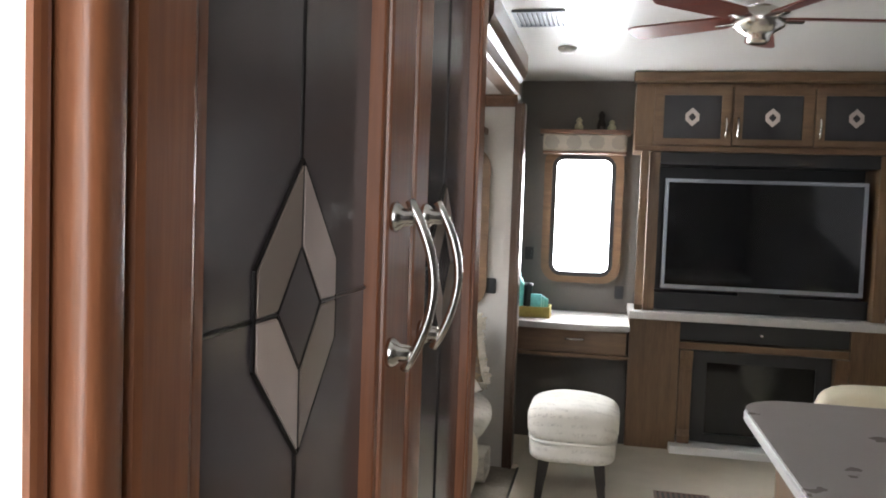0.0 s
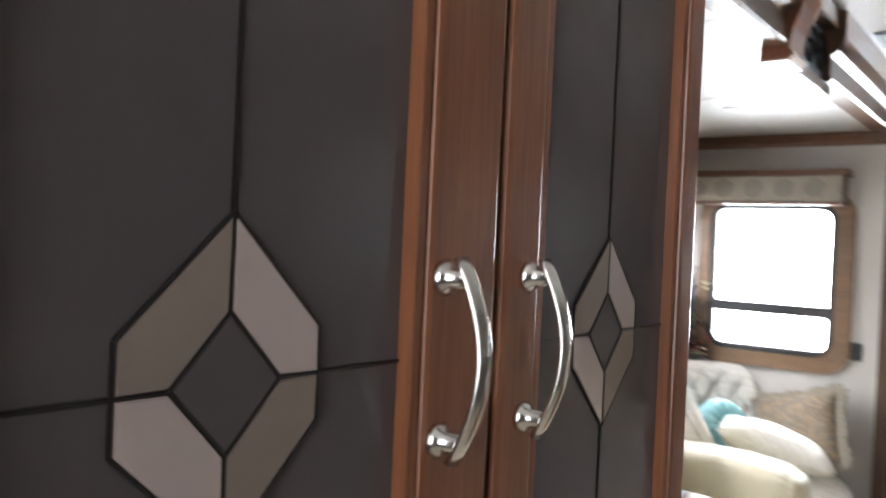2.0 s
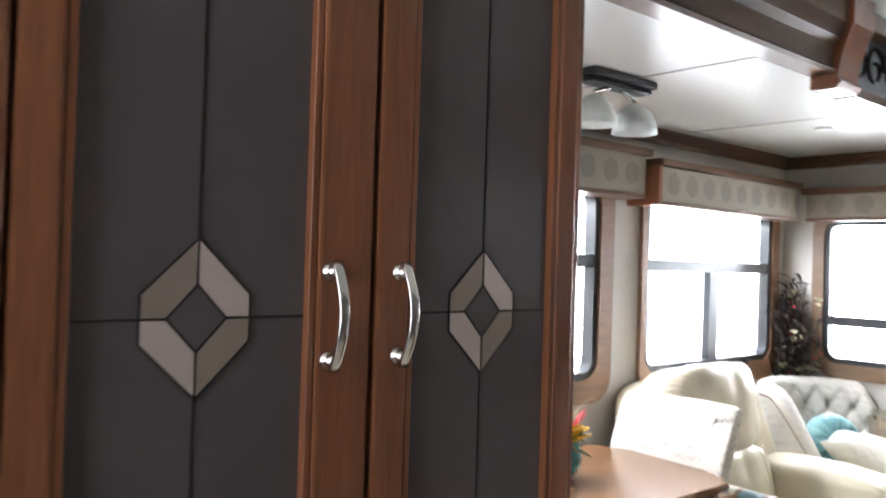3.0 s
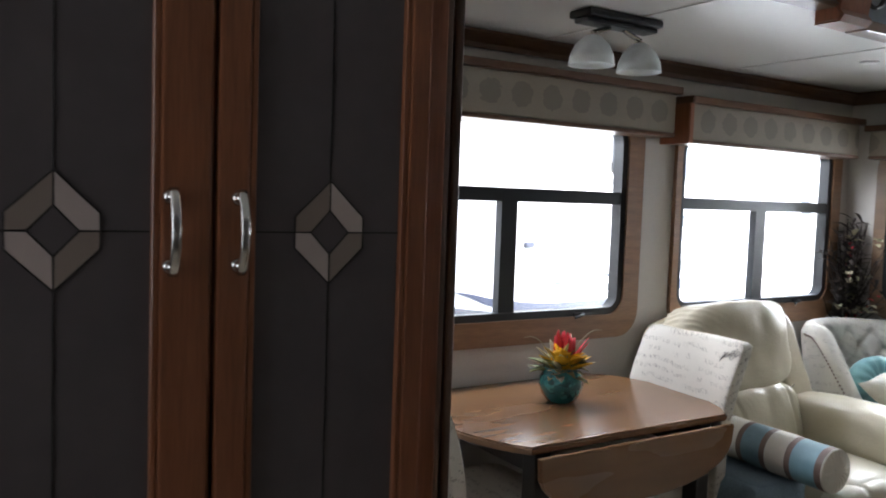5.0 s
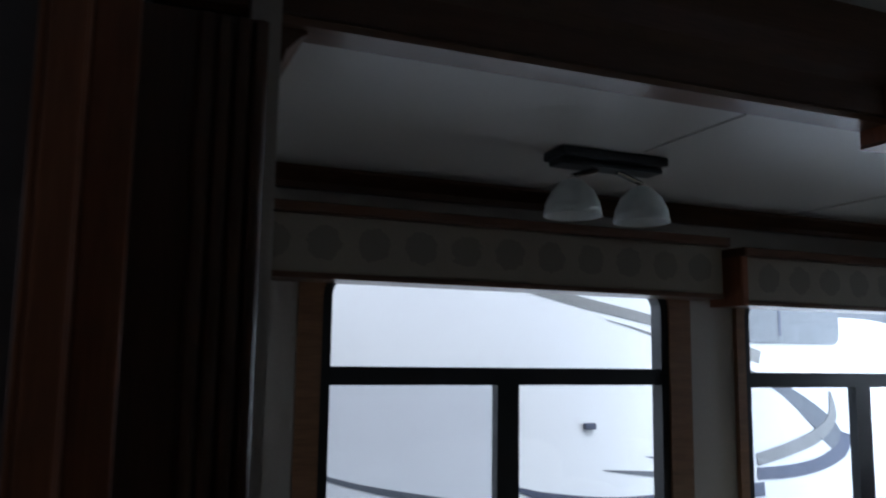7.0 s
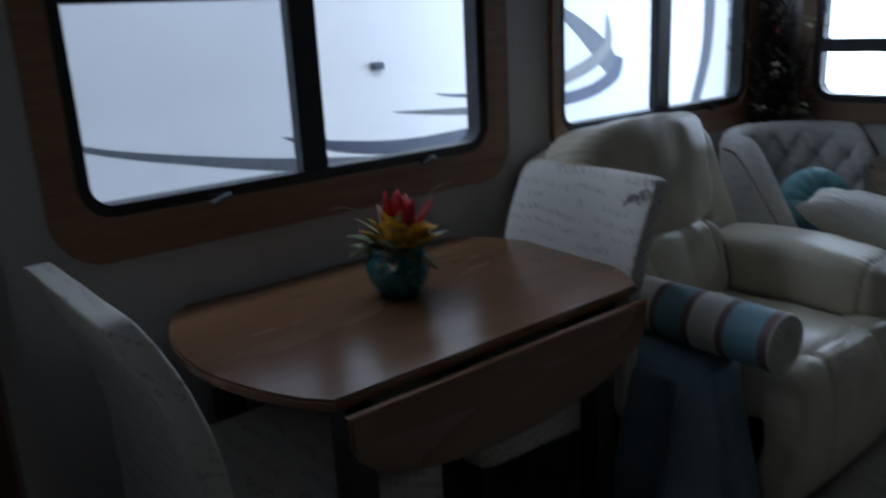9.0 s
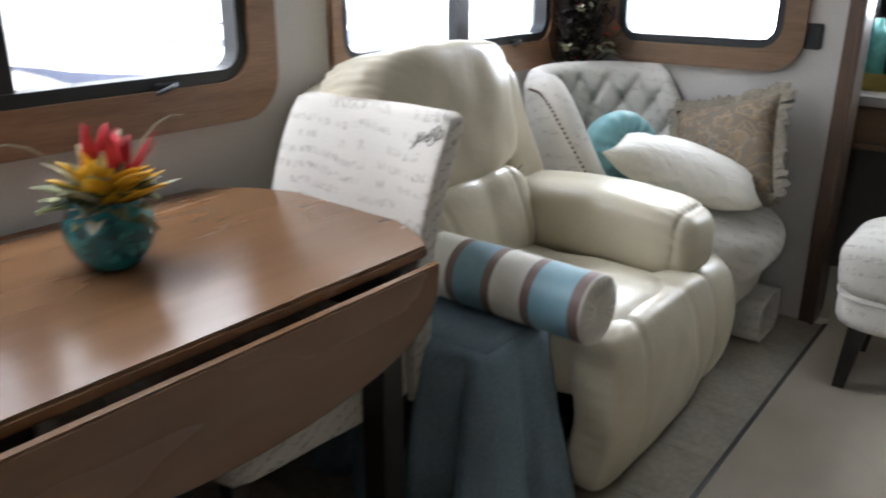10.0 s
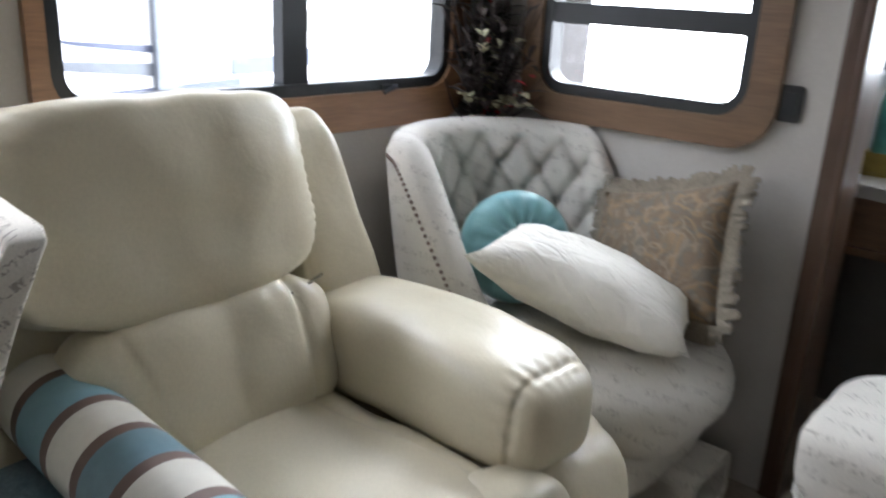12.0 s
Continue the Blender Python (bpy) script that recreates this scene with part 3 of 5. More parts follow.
# ---- windows ----
def window(name, w, to, label, rail=None, mullion=None, wood_l=0.07, wood_r=0.09, wood_b=0.10, wood_mat=OAK_Y, r=0.05):
    """A black-framed window in a wooden surround, with its panes. rail: height of the cross rail; mullion: along u below it."""
    u0, u1, v0, v1 = w
    thing = empty(name)
    structure(thing, label, "window")
    f = 0.035
    fr = ring(rounded_rect(u0 - f, u1 + f, v0 - f, v1 + f, r + f), rounded_rect(u0, u1, v0, v1, r), -0.045, 0.012, to)
    frame_ob = part("window_frame", fr, BLACK, thing)
    if wood_mat is not None:
        out = rounded_rect(u0 - f - wood_l, u1 + f + wood_r, v0 - f - wood_b, v1 + f + 0.06, 0.12)
        part("surround", ring(out, rounded_rect(u0 - f + 0.004, u1 + f - 0.004, v0 - f + 0.004, v1 + f - 0.004, r + f), 0.001, 0.022, to), wood_mat, thing, "brown oak surround with rounded corners")
    panes = []
    if rail:
        part("rail", prism([(u0, rail - 0.028), (u1, rail - 0.028), (u1, rail + 0.028), (u0, rail + 0.028)], 0.045, lambda u, v, n: to(u, v, n - 0.037)), BLACK, thing)
        panes.append((u0, u1, rail + 0.02, v1, GLASS))
        if mullion:
            part("mullion", prism([(mullion - 0.04, v0), (mullion + 0.04, v0), (mullion + 0.04, rail - 0.02), (mullion - 0.04, rail - 0.02)], 0.04, lambda u, v, n: to(u, v, n - 0.036)), BLACK, thing)
            panes += [(u0, mullion, v0, rail, GLASS_SCREEN), (mullion, u1, v0, rail, GLASS)]
        else:
            panes.append((u0, u1, v0, rail, GLASS))
    else:
        panes.append((u0, u1, v0, v1, GLASS))
    for a, b, c, d, g in panes:
        p = part("pane", prism([(a, c), (b, c), (b, d), (a, d)], 0.004, lambda u, v, n: to(u, v, n - 0.032)), g, thing)
        p.visible_shadow = False
    return thing


def crank(parent, u, v, to):
    """A small folding window latch."""
    bm = prism([(u - 0.03, v - 0.008), (u + 0.03, v - 0.008), (u + 0.03, v + 0.008), (u - 0.03, v + 0.008)], 0.012, lambda a, b, n: to(a, b, n + 0.012), 0.003)
    bm = join(bm, tube([to(u + 0.025, v, 0.022), to(u + 0.005, v - 0.002, 0.032), to(u - 0.035, v - 0.012, 0.036)], lambda q: 0.008 - 0.003 * q, 8))
    part("latch", bm, BLACKPLASTIC, parent)


win1 = window("window_1", W1, on_slide, "large black-framed slider window with oak surround", 1.52, 2.095)
win2 = window("window_2", W2, on_slide, "black-framed slider window behind the recliner", 1.51, 3.70, wood_l=0.035, wood_r=0.075)
win3 = window("window_3", W3, on_end, "black-framed window behind the tufted armchair", 1.235, None, 0.06, 0.075, 0.075, OAK_X)
win4 = window("window_4", W4, on_rear, "narrow blown-bright window above the desk", None, None, 0.05, 0.05, 0.04, OAK_X)
win5 = window("window_5", W5, on_side, "small side window beside the desk", None, None, wood_mat=None, r=0.03)
for u in (1.80, 2.48):
    crank(win1, u, 1.012, on_slide)
for u in (3.45, 4.02):
    crank(win2, u, 1.012, on_slide)


def valance(name, u0, u1, z0, z1, depth, to, axis, label, left_block=False):
    """A padded pelmet: fabric face, wooden top board and a dark lower cord."""
    th = empty(name)
    tagged(th, label, "valance")
    fab = medallion(name + "_fabric", (0.29, 0.255, 0.205), (0.17, 0.155, 0.135), 0.15, 0.05, (z0 + z1) / 2, axis)
    part("fabric_face", prism(rounded_rect(u0, u1, z0 + 0.012, z1 - 0.02, 0.01, 2), depth - 0.005, lambda u, v, n: to(u, v, n + 0.003), 0.004), fab, th)
    lm = DARKWOOD_Y if axis == 1 else DARKWOOD_X
    part("top_board", prism([(u0 - 0.02, z1 - 0.02), (u1 + 0.02, z1 - 0.02), (u1 + 0.02, z1 + 0.012), (u0 - 0.02, z1 + 0.012)], depth + 0.02, lambda u, v, n: to(u, v, n + 0.002), 0.005), lm, th)
    part("lower_cord", prism([(u0, z0 - 0.006), (u1, z0 - 0.006), (u1, z0 + 0.011), (u0, z0 + 0.011)], depth, lambda u, v, n: to(u, v, n + 0.002), 0.003), lm, th)
    if left_block:
        part("end_board", prism([(u0 - 0.035, z0 - 0.008), (u0 - 0.003, z0 - 0.008), (u0 - 0.003, z1 - 0.021), (u0 - 0.035, z1 - 0.021)], depth + 0.012, lambda u, v, n: to(u, v, n + 0.002), 0.004), CHERRY, th)
    return th


valance("valance", 1.20, 2.875, 1.805, 2.005, 0.15, on_slide, 1, "fabric pelmet with grey medallions above the dining window")
valance("valance", 2.97, 4.27, 1.785, 1.975, 0.16, on_slide, 1, "fabric pelmet with medallions above the recliner window", True)
valance("valance", -1.28, -0.545, 1.785, 1.945, 0.13, on_end, 0, "fabric pelmet above the armchair window")
valance("valance", -0.285, 0.275, 1.90, 2.045, 0.12, on_rear, 0, "pale fabric pelmet above the narrow window")


def outlet(u, v, to, label):
    th = empty("wall_outlet")
    tagged(th, label, "outlet")
    part("plate", prism(rounded_rect(u - 0.030, u + 0.030, v - 0.045, v + 0.045, 0.010), 0.008, lambda a, b, n: to(a, b, n + 0.001), 0.002), BLACKPLASTIC, th)
    part("insert", prism(rounded_rect(u - 0.016, u + 0.016, v - 0.028, v + 0.028, 0.006), 0.004, lambda a, b, n: to(a, b, n + 0.0095)), BLACK, th)


outlet(-0.477, 1.055, on_end, "black wall outlet on the end wall")
outlet(0.268, 0.955, on_rear, "black wall outlet above the desk")
outlet(-0.36, 1.20, on_rear, "black wall switch plate above the desk")

# glowing daylight backdrops in the openings whose outside is not seen
for nm, b in (("backdrop_end", box(-2.2, 0.6, EY + 1.9, EY + 1.92, 0.2, 3.2)), ("backdrop_rear", box(-0.8, 1.0, RY + 0.55, RY + 0.57, 0.3, 2.9)), ("backdrop_side", box(-1.25, -1.23, 4.75, 6.4, 0.5, 2.6))):
    structure(part(nm, b, DAYGLOW), "plain bright overcast sky beyond the window", "backdrop")
# Unseen fill lamps before the solid right and front walls, which hold no windows.
area_lamp("fill_right", (RX - 0.03, 3.4, 1.45), (-1.4, 3.3, 1.0), 1.8, 0.9, 0.45)
area_lamp("fill_front", (0.35, FY + 0.03, 1.5), (0.5, 4, 1.2), 0.7, 1.4, 4.0)
# lamps added outside, above view, for open sky above the neighbouring roof, falling through the slide's two long
# windows
area_lamp("sky_fill_dining", (SX - 0.22, 2.05, 2.02), (-0.9, 2.05, 0.9), 1.3, 0.35, 21)
area_lamp("sky_fill_recliner", (SX - 0.22, 3.55, 2.02), (-0.9, 3.55, 0.9), 1.0, 0.35, 12.5)


# ---- outside ----
structure(part("ground", box(-60, 60, -60, 60, -1.05, -1.0), GRAVEL), "grey gravel ground outside", "ground")
NX = -2.85
rv = empty("neighbour_trailer")
tagged(rv, "white travel trailer with grey swoosh graphics parked alongside", "trailer")
part("side_wall", box(NX - 2.4, NX, -3.5, 7.0, -0.35, 2.40, 0.03), RVWHITE, rv)
part("skirt", box(NX - 2.3, NX - 0.05, -3.4, 6.9, -0.6, -0.352), RVGREY, rv)
part("roof", box(NX - 2.45, NX + 0.03, -3.55, 7.05, 2.402, 2.46, 0.02), WHITEPAINT, rv)
for y in (0.5, 1.4):
    w = empty("wheel")
    w.parent = rv
    bm = lathe([(0, -0.1), (0.2, -0.1), (0.34, -0.09), (0.36, -0.05), (0.36, 0.05), (0.34, 0.09), (0.2, 0.1), (0, 0.1)], 28)
    part("tyre", moved(bm, pose(NX - 0.2, y, -0.64, 0, 90, 0)), BLACKPLASTIC, w)


def swoosh(pts, widths, mat, lift=0.004):
    """A tapering decal along a smooth line on the trailer's side."""
    bm = bmesh.new()
    P = [Vector(p) for p in pts]
    fine = []
    n = 40
    for i in range(n + 1):
        s = i / n * (len(P) - 1)
        k = min(int(s), len(P) - 2)
        f = s - k
        a, b, c, d = P[max(k - 1, 0)], P[k], P[k + 1], P[min(k + 2, len(P) - 1)]
        p = 0.5 * (2 * b + (c - a) * f + (2 * a - 5 * b + 4 * c - d) * f * f + (3 * b - a - 3 * c + d) * f ** 3)
        w = widths[k] * (1 - f) + widths[k + 1] * f
        fine.append((p, w))
    rows = []
    for i, (p, w) in enumerate(fine):
        d = (fine[min(i + 1, n)][0] - fine[max(i - 1, 0)][0]).normalized()
        q = Vector((-d.y, d.x)) * w / 2
        rows.append((p + q, p - q))
    for h in (lift, 0.0005):
        for a, b in zip(rows, rows[1:]):
            bm.faces.new([bm.verts.new((NX + h, v.x, v.y)) for v in (a[0], b[0], b[1], a[1])])
    bmesh.ops.recalc_face_normals(bm, faces=bm.faces[:])
    return part("graphic", bm, mat, rv)


# ---- tall cabinet with two leaded-glass doors ----
def diamond_facets(door, yc, zc, hw, hh, sv, iw, ih, x):
    """Bevelled mirror facets round an inner diamond, with dark cames."""
    def to(u, v, n):
        return (x + n, u, v)
    T, B, C = (yc, zc + hh), (yc, zc - hh), (yc, zc)
    LT, LB, RT, RB = (yc - hw, zc + sv), (yc - hw, zc - sv), (yc + hw, zc + sv), (yc + hw, zc - sv)
    it, ib, il, ir = (yc, zc + ih), (yc, zc - ih), (yc - iw, zc), (yc + iw, zc)
    ml, mr = (yc - hw, zc), (yc + hw, zc)

    def shrink(pts, d=0.0016):
        c = Vector((sum(p[0] for p in pts) / len(pts), sum(p[1] for p in pts) / len(pts)))
        return [tuple(c + (Vector(p) - c) * (1 - d / max((Vector(p) - c).length, d * 2))) for p in pts]
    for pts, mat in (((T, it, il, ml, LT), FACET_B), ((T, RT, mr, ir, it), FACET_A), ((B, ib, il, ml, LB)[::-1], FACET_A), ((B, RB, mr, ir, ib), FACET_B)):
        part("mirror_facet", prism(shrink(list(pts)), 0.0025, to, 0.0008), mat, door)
    part("centre_diamond", prism(shrink([it, ir, ib, il]), 0.002, to, 0.0006), SMOKE, door)
    path = [(T, RT), (RT, RB), (RB, B), (B, LB), (LB, LT), (LT, T), (it, ir), (ir, ib), (ib, il), (il, it), (T, it), (ib, B), (ml, il), (ir, mr)]
    for a, b in path:
        part("came", tube([to(*a, 0.0012), to(*b, 0.0012)], 0.0013, 6), CAME, door)
    return to


def bow_handle(door, y, z0, z1, x, name="handle", out=0.020, r=0.0036):
    """A bowed nickel pull on two rosettes."""
    bm = None
    for z in (z0, z1):
        own = lathe([(0, 0), (0.0105, 0), (0.0115, 0.003), (0.009, 0.006), (0.0065, 0.009), (0.006, 0.016), (0.0, 0.018)], 16)
        bm = join(bm, moved(own, pose(x, y, z, 0, 90, 0)))
    pts = []
    for i in range(17):
        s = i / 16
        zz = z0 - 0.012 + (z1 - z0 + 0.024) * s
        pts.append((x + 0.012 + out * math.sin(math.pi * s) ** 0.9, y + 0.002, zz))
    bm = tube(pts, r, 12, bm, 2.0)
    return part(name, bm, CHROME, door, "bowed brushed-nickel handle", smooth=True)


def cabinet_door(thing, y0, y1, z0, z1, yc, zc, handle_y, pane0, pane1):
    """A framed door with dark leaded panes."""
    door = empty("door")
    door.parent = thing
    x = 0.0
    top, bot = z1 - 0.075, z0 + 0.075
    for a, b in ((y0, pane0), (pane1, y1)):
        part("stile", box(-0.012, 0.010, a, b, z0, z1, 0.005, 2), CHERRY, door)
    for a, b in ((z0, bot), (top, z1)):
        part("door_rail", box(-0.012, 0.009, pane0 + 0.0005, pane1 - 0.0005, a, b, 0.004, 2), CHERRY_Y, door)
    # stepped bead round the panes
    for a, b in ((pane0 + 0.0005, pane0 + 0.010), (pane1 - 0.010, pane1 - 0.0005)):
        part("bead", box(-0.010, 0.0075, a, b, bot, top, 0.0012, 1), CHERRY, door)
    g = 0.0012
    for a, b in ((pane0 + 0.010, yc - g), (yc + g, pane1 - 0.010)):
        for c, d in ((bot, zc - g), (zc + g, top)):
            part("pane", box(-0.012, -0.003, a, b, c, d), SMOKE, door, "dark smoked glass pane")
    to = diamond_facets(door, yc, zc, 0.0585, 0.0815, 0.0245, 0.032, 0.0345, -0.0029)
    for q0, q1 in (((yc, zc + 0.0815), (yc, top)), ((yc, zc - 0.0815), (yc, bot)), ((yc - 0.0585, zc), (pane0 + 0.010, zc)), ((yc + 0.0585, zc), (pane1 - 0.010, zc))):
        part("came", tube([to(*q0, 0.0), to(*q1, 0.0)], 0.0015, 6), CAME, door)
    bow_handle(door, handle_y, 1.391, 1.490, 0.010)
    return door


tall = empty("tall_cabinet")
tagged(tall, "tall cherry cabinet with dark leaded-glass diamond doors", "cabinet")
part("body", box(-0.49, -0.014, 0.060, 0.829, 0.0, ZM - 0.01, 0.003), CHERRY, tall)
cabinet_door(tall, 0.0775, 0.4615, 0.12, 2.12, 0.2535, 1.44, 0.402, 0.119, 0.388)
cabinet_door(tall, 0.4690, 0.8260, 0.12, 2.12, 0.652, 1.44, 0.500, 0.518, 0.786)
part("corner_post", box(-0.49, -0.030, 0.8295, 0.881, 0, ZM - 0.012, 0.003), CHERRY, tall)
part("side_post", box(-0.30, 0.012, 0.0520, 0.0725, 0, ZM - 0.012, 0.008, 4), CHERRY, tall, smooth=True)
part("side_panel", box(-0.30, 0.0, 0.0405, 0.0495, 0, ZM - 0.012, 0.003, 2), CHERRY, tall)
part("plinth", box(-0.45, -0.002, 0.080, 0.826, 0.0, 0.112), DARKWOOD_Y, tall)


# ---- dining table, chairs, vase ----
def dining_table():
    th = empty("drop_leaf_table")
    tagged(th, "brown veneered drop-leaf dining table with one leaf hanging", "table")
    x0, x1, y0, y1 = -1.445, -0.700, 1.650, 2.550
    pts = [(x1, y0), (x1, y1)]
    for i in range(1, 14):
        a = math.pi * i / 14
        pts.append((x1 + (x0 - x1) * i / 14, y1 + 0.14 * math.sin(a) ** 0.75))
    pts += [(x0, y1 - 0.02), (x0, y0 + 0.02)]
    for i in range(13, 0, -1):
        a = math.pi * i / 14
        pts.append((x1 + (x0 - x1) * i / 14, y0 - 0.125 * math.sin(a) ** 0.75))
    part("tabletop", prism(pts, 0.026, lambda u, v, n: (u, v, 0.724 + n), 0.006), TABLE, th, "glossy brown wood-grain top")
    leaf = [(y0 + 0.005, 0.0), (y1 - 0.005, 0.0)]
    for i in range(1, 20):
        a = math.pi * i / 20
        leaf.append(((y0 + y1) / 2 + (y1 - y0 - 0.01) / 2 * math.cos(a), -0.20 * math.sin(a) ** 0.6))
    lf = prism(leaf, 0.022, lambda u, v, n: (-0.683 + n + v * 0.02, u, 0.722 + v), 0.004)
    part("drop_leaf", lf, TABLE, th, "hanging half-round leaf")
    part("apron", box(-1.36, -0.78, 1.74, 1.76, 0.62, 0.7235), BLACKWOOD, th)
    part("apron", box(-1.36, -0.78, 2.44, 2.46, 0.62, 0.7235), BLACKWOOD, th)
    for x in (-1.36, -0.76):
        for y in (1.72, 2.47):
            part("leg", box(x - 0.032, x + 0.032, y - 0.032, y + 0.032, 0.0, 0.723, 0.004), BLACKWOOD, th)
    return th


dining_table()


def parsons_chair(label):
    """An upholstered chair at the origin, facing +y; its back's top edge is near y = 0."""
    th = empty("dining_chair")
    tagged(th, label, "chair", group="chairs at the dining table")
    w = 0.535

    def lean(p):
        return (p.x, p.y - 0.12 * (max(p.z - 0.55, 0) / 0.42) ** 2, p.z)
    back = cushion(w, 0.058, 0.66, 22, 13, None, 0.003, 1.0)
    moved(back, Matrix.Translation((0, 0.0675, 0.65)))
    for v in back.verts:
        v.co = Vector(lean(v.co))
    part("backrest", back, SCRIPT, th, smooth=True)
    seat = cushion(w, 0.50, 0.15, 12, 9, None, 0.003, 2.0)
    part("seat", moved(seat, Matrix.Translation((0, 0.350, 0.415))), SCRIPT, th, smooth=True)
    for x in (-0.22, 0.22):
        for y in (0.075, 0.56):
            part("leg", box(x - 0.022, x + 0.022, y - 0.022, y + 0.022, 0, 0.35, 0.004), BLACKWOOD, th, "dark wooden leg")
    # a printed pen flourish near the top corner of the backrest's front
    pts = []
    for i in range(70):
        s = i / 69
        u = -0.255 + 0.075 * s + 0.008 * math.cos(s * 33 + 2 * s * s)
        v = 0.945 - 0.025 * s + 0.016 * (0.35 + math.sin(s * 5) ** 2) * math.sin(s * 33)
        pts.append((u, 0.0975 - 0.12 * ((v - 0.55) / 0.42) ** 2, v))
    part("printed_flourish", tube(pts, lambda s: 0.0007 + 0.0006 * math.sin(s * 60) ** 2, 4), INK, th, "dark pen flourish printed on the linen")
    return th


chair = parsons_chair("cream script-print upholstered dining chair tucked under the table")
chair.matrix_world = pose(-1.03, 1.368, 0)
copy_thing(chair, pose(-1.042, 2.722, 0, 0, 0, 176))


def petal(bm, base, way, length, width, curl, seed):
    """A tapering, curling leaf or petal with a folded rib."""
    rnd = random.Random(seed)
    way = Vector(way).normalized()
    side = way.cross(Vector((0, 0, 1)))
    side = side.normalized() if side.length > 0.01 else Vector((1, 0, 0))
    up = side.cross(way)
    rows = []
    n = 7
    tw = rnd.uniform(-0.5, 0.5)
    for i in range(n + 1):
        s = i / n
        c = Vector(base) + way * length * s + Vector((0, 0, -curl * length * s * s)) + side * tw * length * 0.15 * s * s
        w = width * math.sin(math.pi * min(0.06 + s * 0.94, 0.985)) ** 0.8
        rows.append([bm.verts.new(c - side * w / 2 + up * w * 0.22), bm.verts.new(c), bm.verts.new(c + side * w / 2 + up * w * 0.22)])
    for a, b in zip(rows, rows[1:]):
        for k in (0, 1):
            bm.faces.new((a[k], a[k + 1], b[k + 1], b[k]))


def vase():
    th = empty("flower_vase")
    tagged(th, "round teal mosaic vase with red and yellow flowers", "vase")
    cx, cy, z = -1.100, 2.100, 0.7515
    pr = [(0.0, 0), (0.046, 0), (0.052, 0.004), (0.072, 0.032), (0.083, 0.064), (0.081, 0.092), (0.070, 0.116), (0.066, 0.125), (0.070, 0.131), (0.066, 0.132), (0.061, 0.125), (0.068, 0.10), (0.068, 0.06), (0, 0.02)]
    part("bowl", lathe(pr, 32, None, (cx, cy, z)), VASEGLAZE, th, smooth=True)
    base = Vector((cx, cy, z + 0.105))
    rnd = random.Random(5)
    # view-independent axes: along the table, across it, up
    tufts = (("red_bloom", RED, ((-0.10, 0.10, 1.0),), 14, 0.13, 0.175, 0.034, 0.26, 0.05),
             ("red_bud", RED, ((0.35, 0.55, 0.95),), 3, 0.15, 0.17, 0.020, 0.06, 0.02),
             ("yellow_bloom", YELLOW, ((0.16, -0.55, 0.95),), 18, 0.10, 0.14, 0.052, 0.34, 0.2),
             ("yellow_bloom", YELLOW, ((0.60, 0.60, 0.75), (0.75, 0.15, 0.80)), 9, 0.10, 0.14, 0.042, 0.28, 0.15),
             ("foliage", LEAF, ((0, 0, 1),), 46, 0.07, 0.13, 0.046, 1.9, 0.25),
             ("dried_foliage", PALELEAF, ((0, 0, 0.75),), 16, 0.10, 0.165, 0.028, 1.6, 0.10))
    for nm, mat, ways, count, l0, l1, wd, spread, curl in tufts:
        bm = bmesh.new()
        for k, way in enumerate(ways):
            for i in range(count):
                d = Vector(way) + spread * Vector((rnd.uniform(-1, 1), rnd.uniform(-1, 1), rnd.uniform(-0.5, 0.5)))
                d.z = max(d.z, 0.34)
                off = Vector((rnd.uniform(-0.02, 0.02), rnd.uniform(-0.02, 0.02), rnd.uniform(-0.01, 0.02)))
                petal(bm, base + off, d, rnd.uniform(l0, l1), wd * rnd.uniform(0.8, 1.2), curl * rnd.uniform(0.4, 1.3), i + 100 + 31 * k)
        ob = part(nm, bm, mat, th, smooth=True)
        s = ob.modifiers.new("thickness", "SOLIDIFY")
        s.thickness = 0.0015
    # two long dried sprigs arching out sideways
    for dy, h in ((-0.20, 0.155), (0.17, 0.16)):
        pts = [base + Vector((0.02 * s, dy * s, h * math.sin(1.75 * s))) for s in [q / 6 for q in range(7)]]
        sprig = part("sprig", tube(pts, lambda s: 0.003 * (1 - 0.7 * s), 5), PALELEAF, th)
    return th


vase()


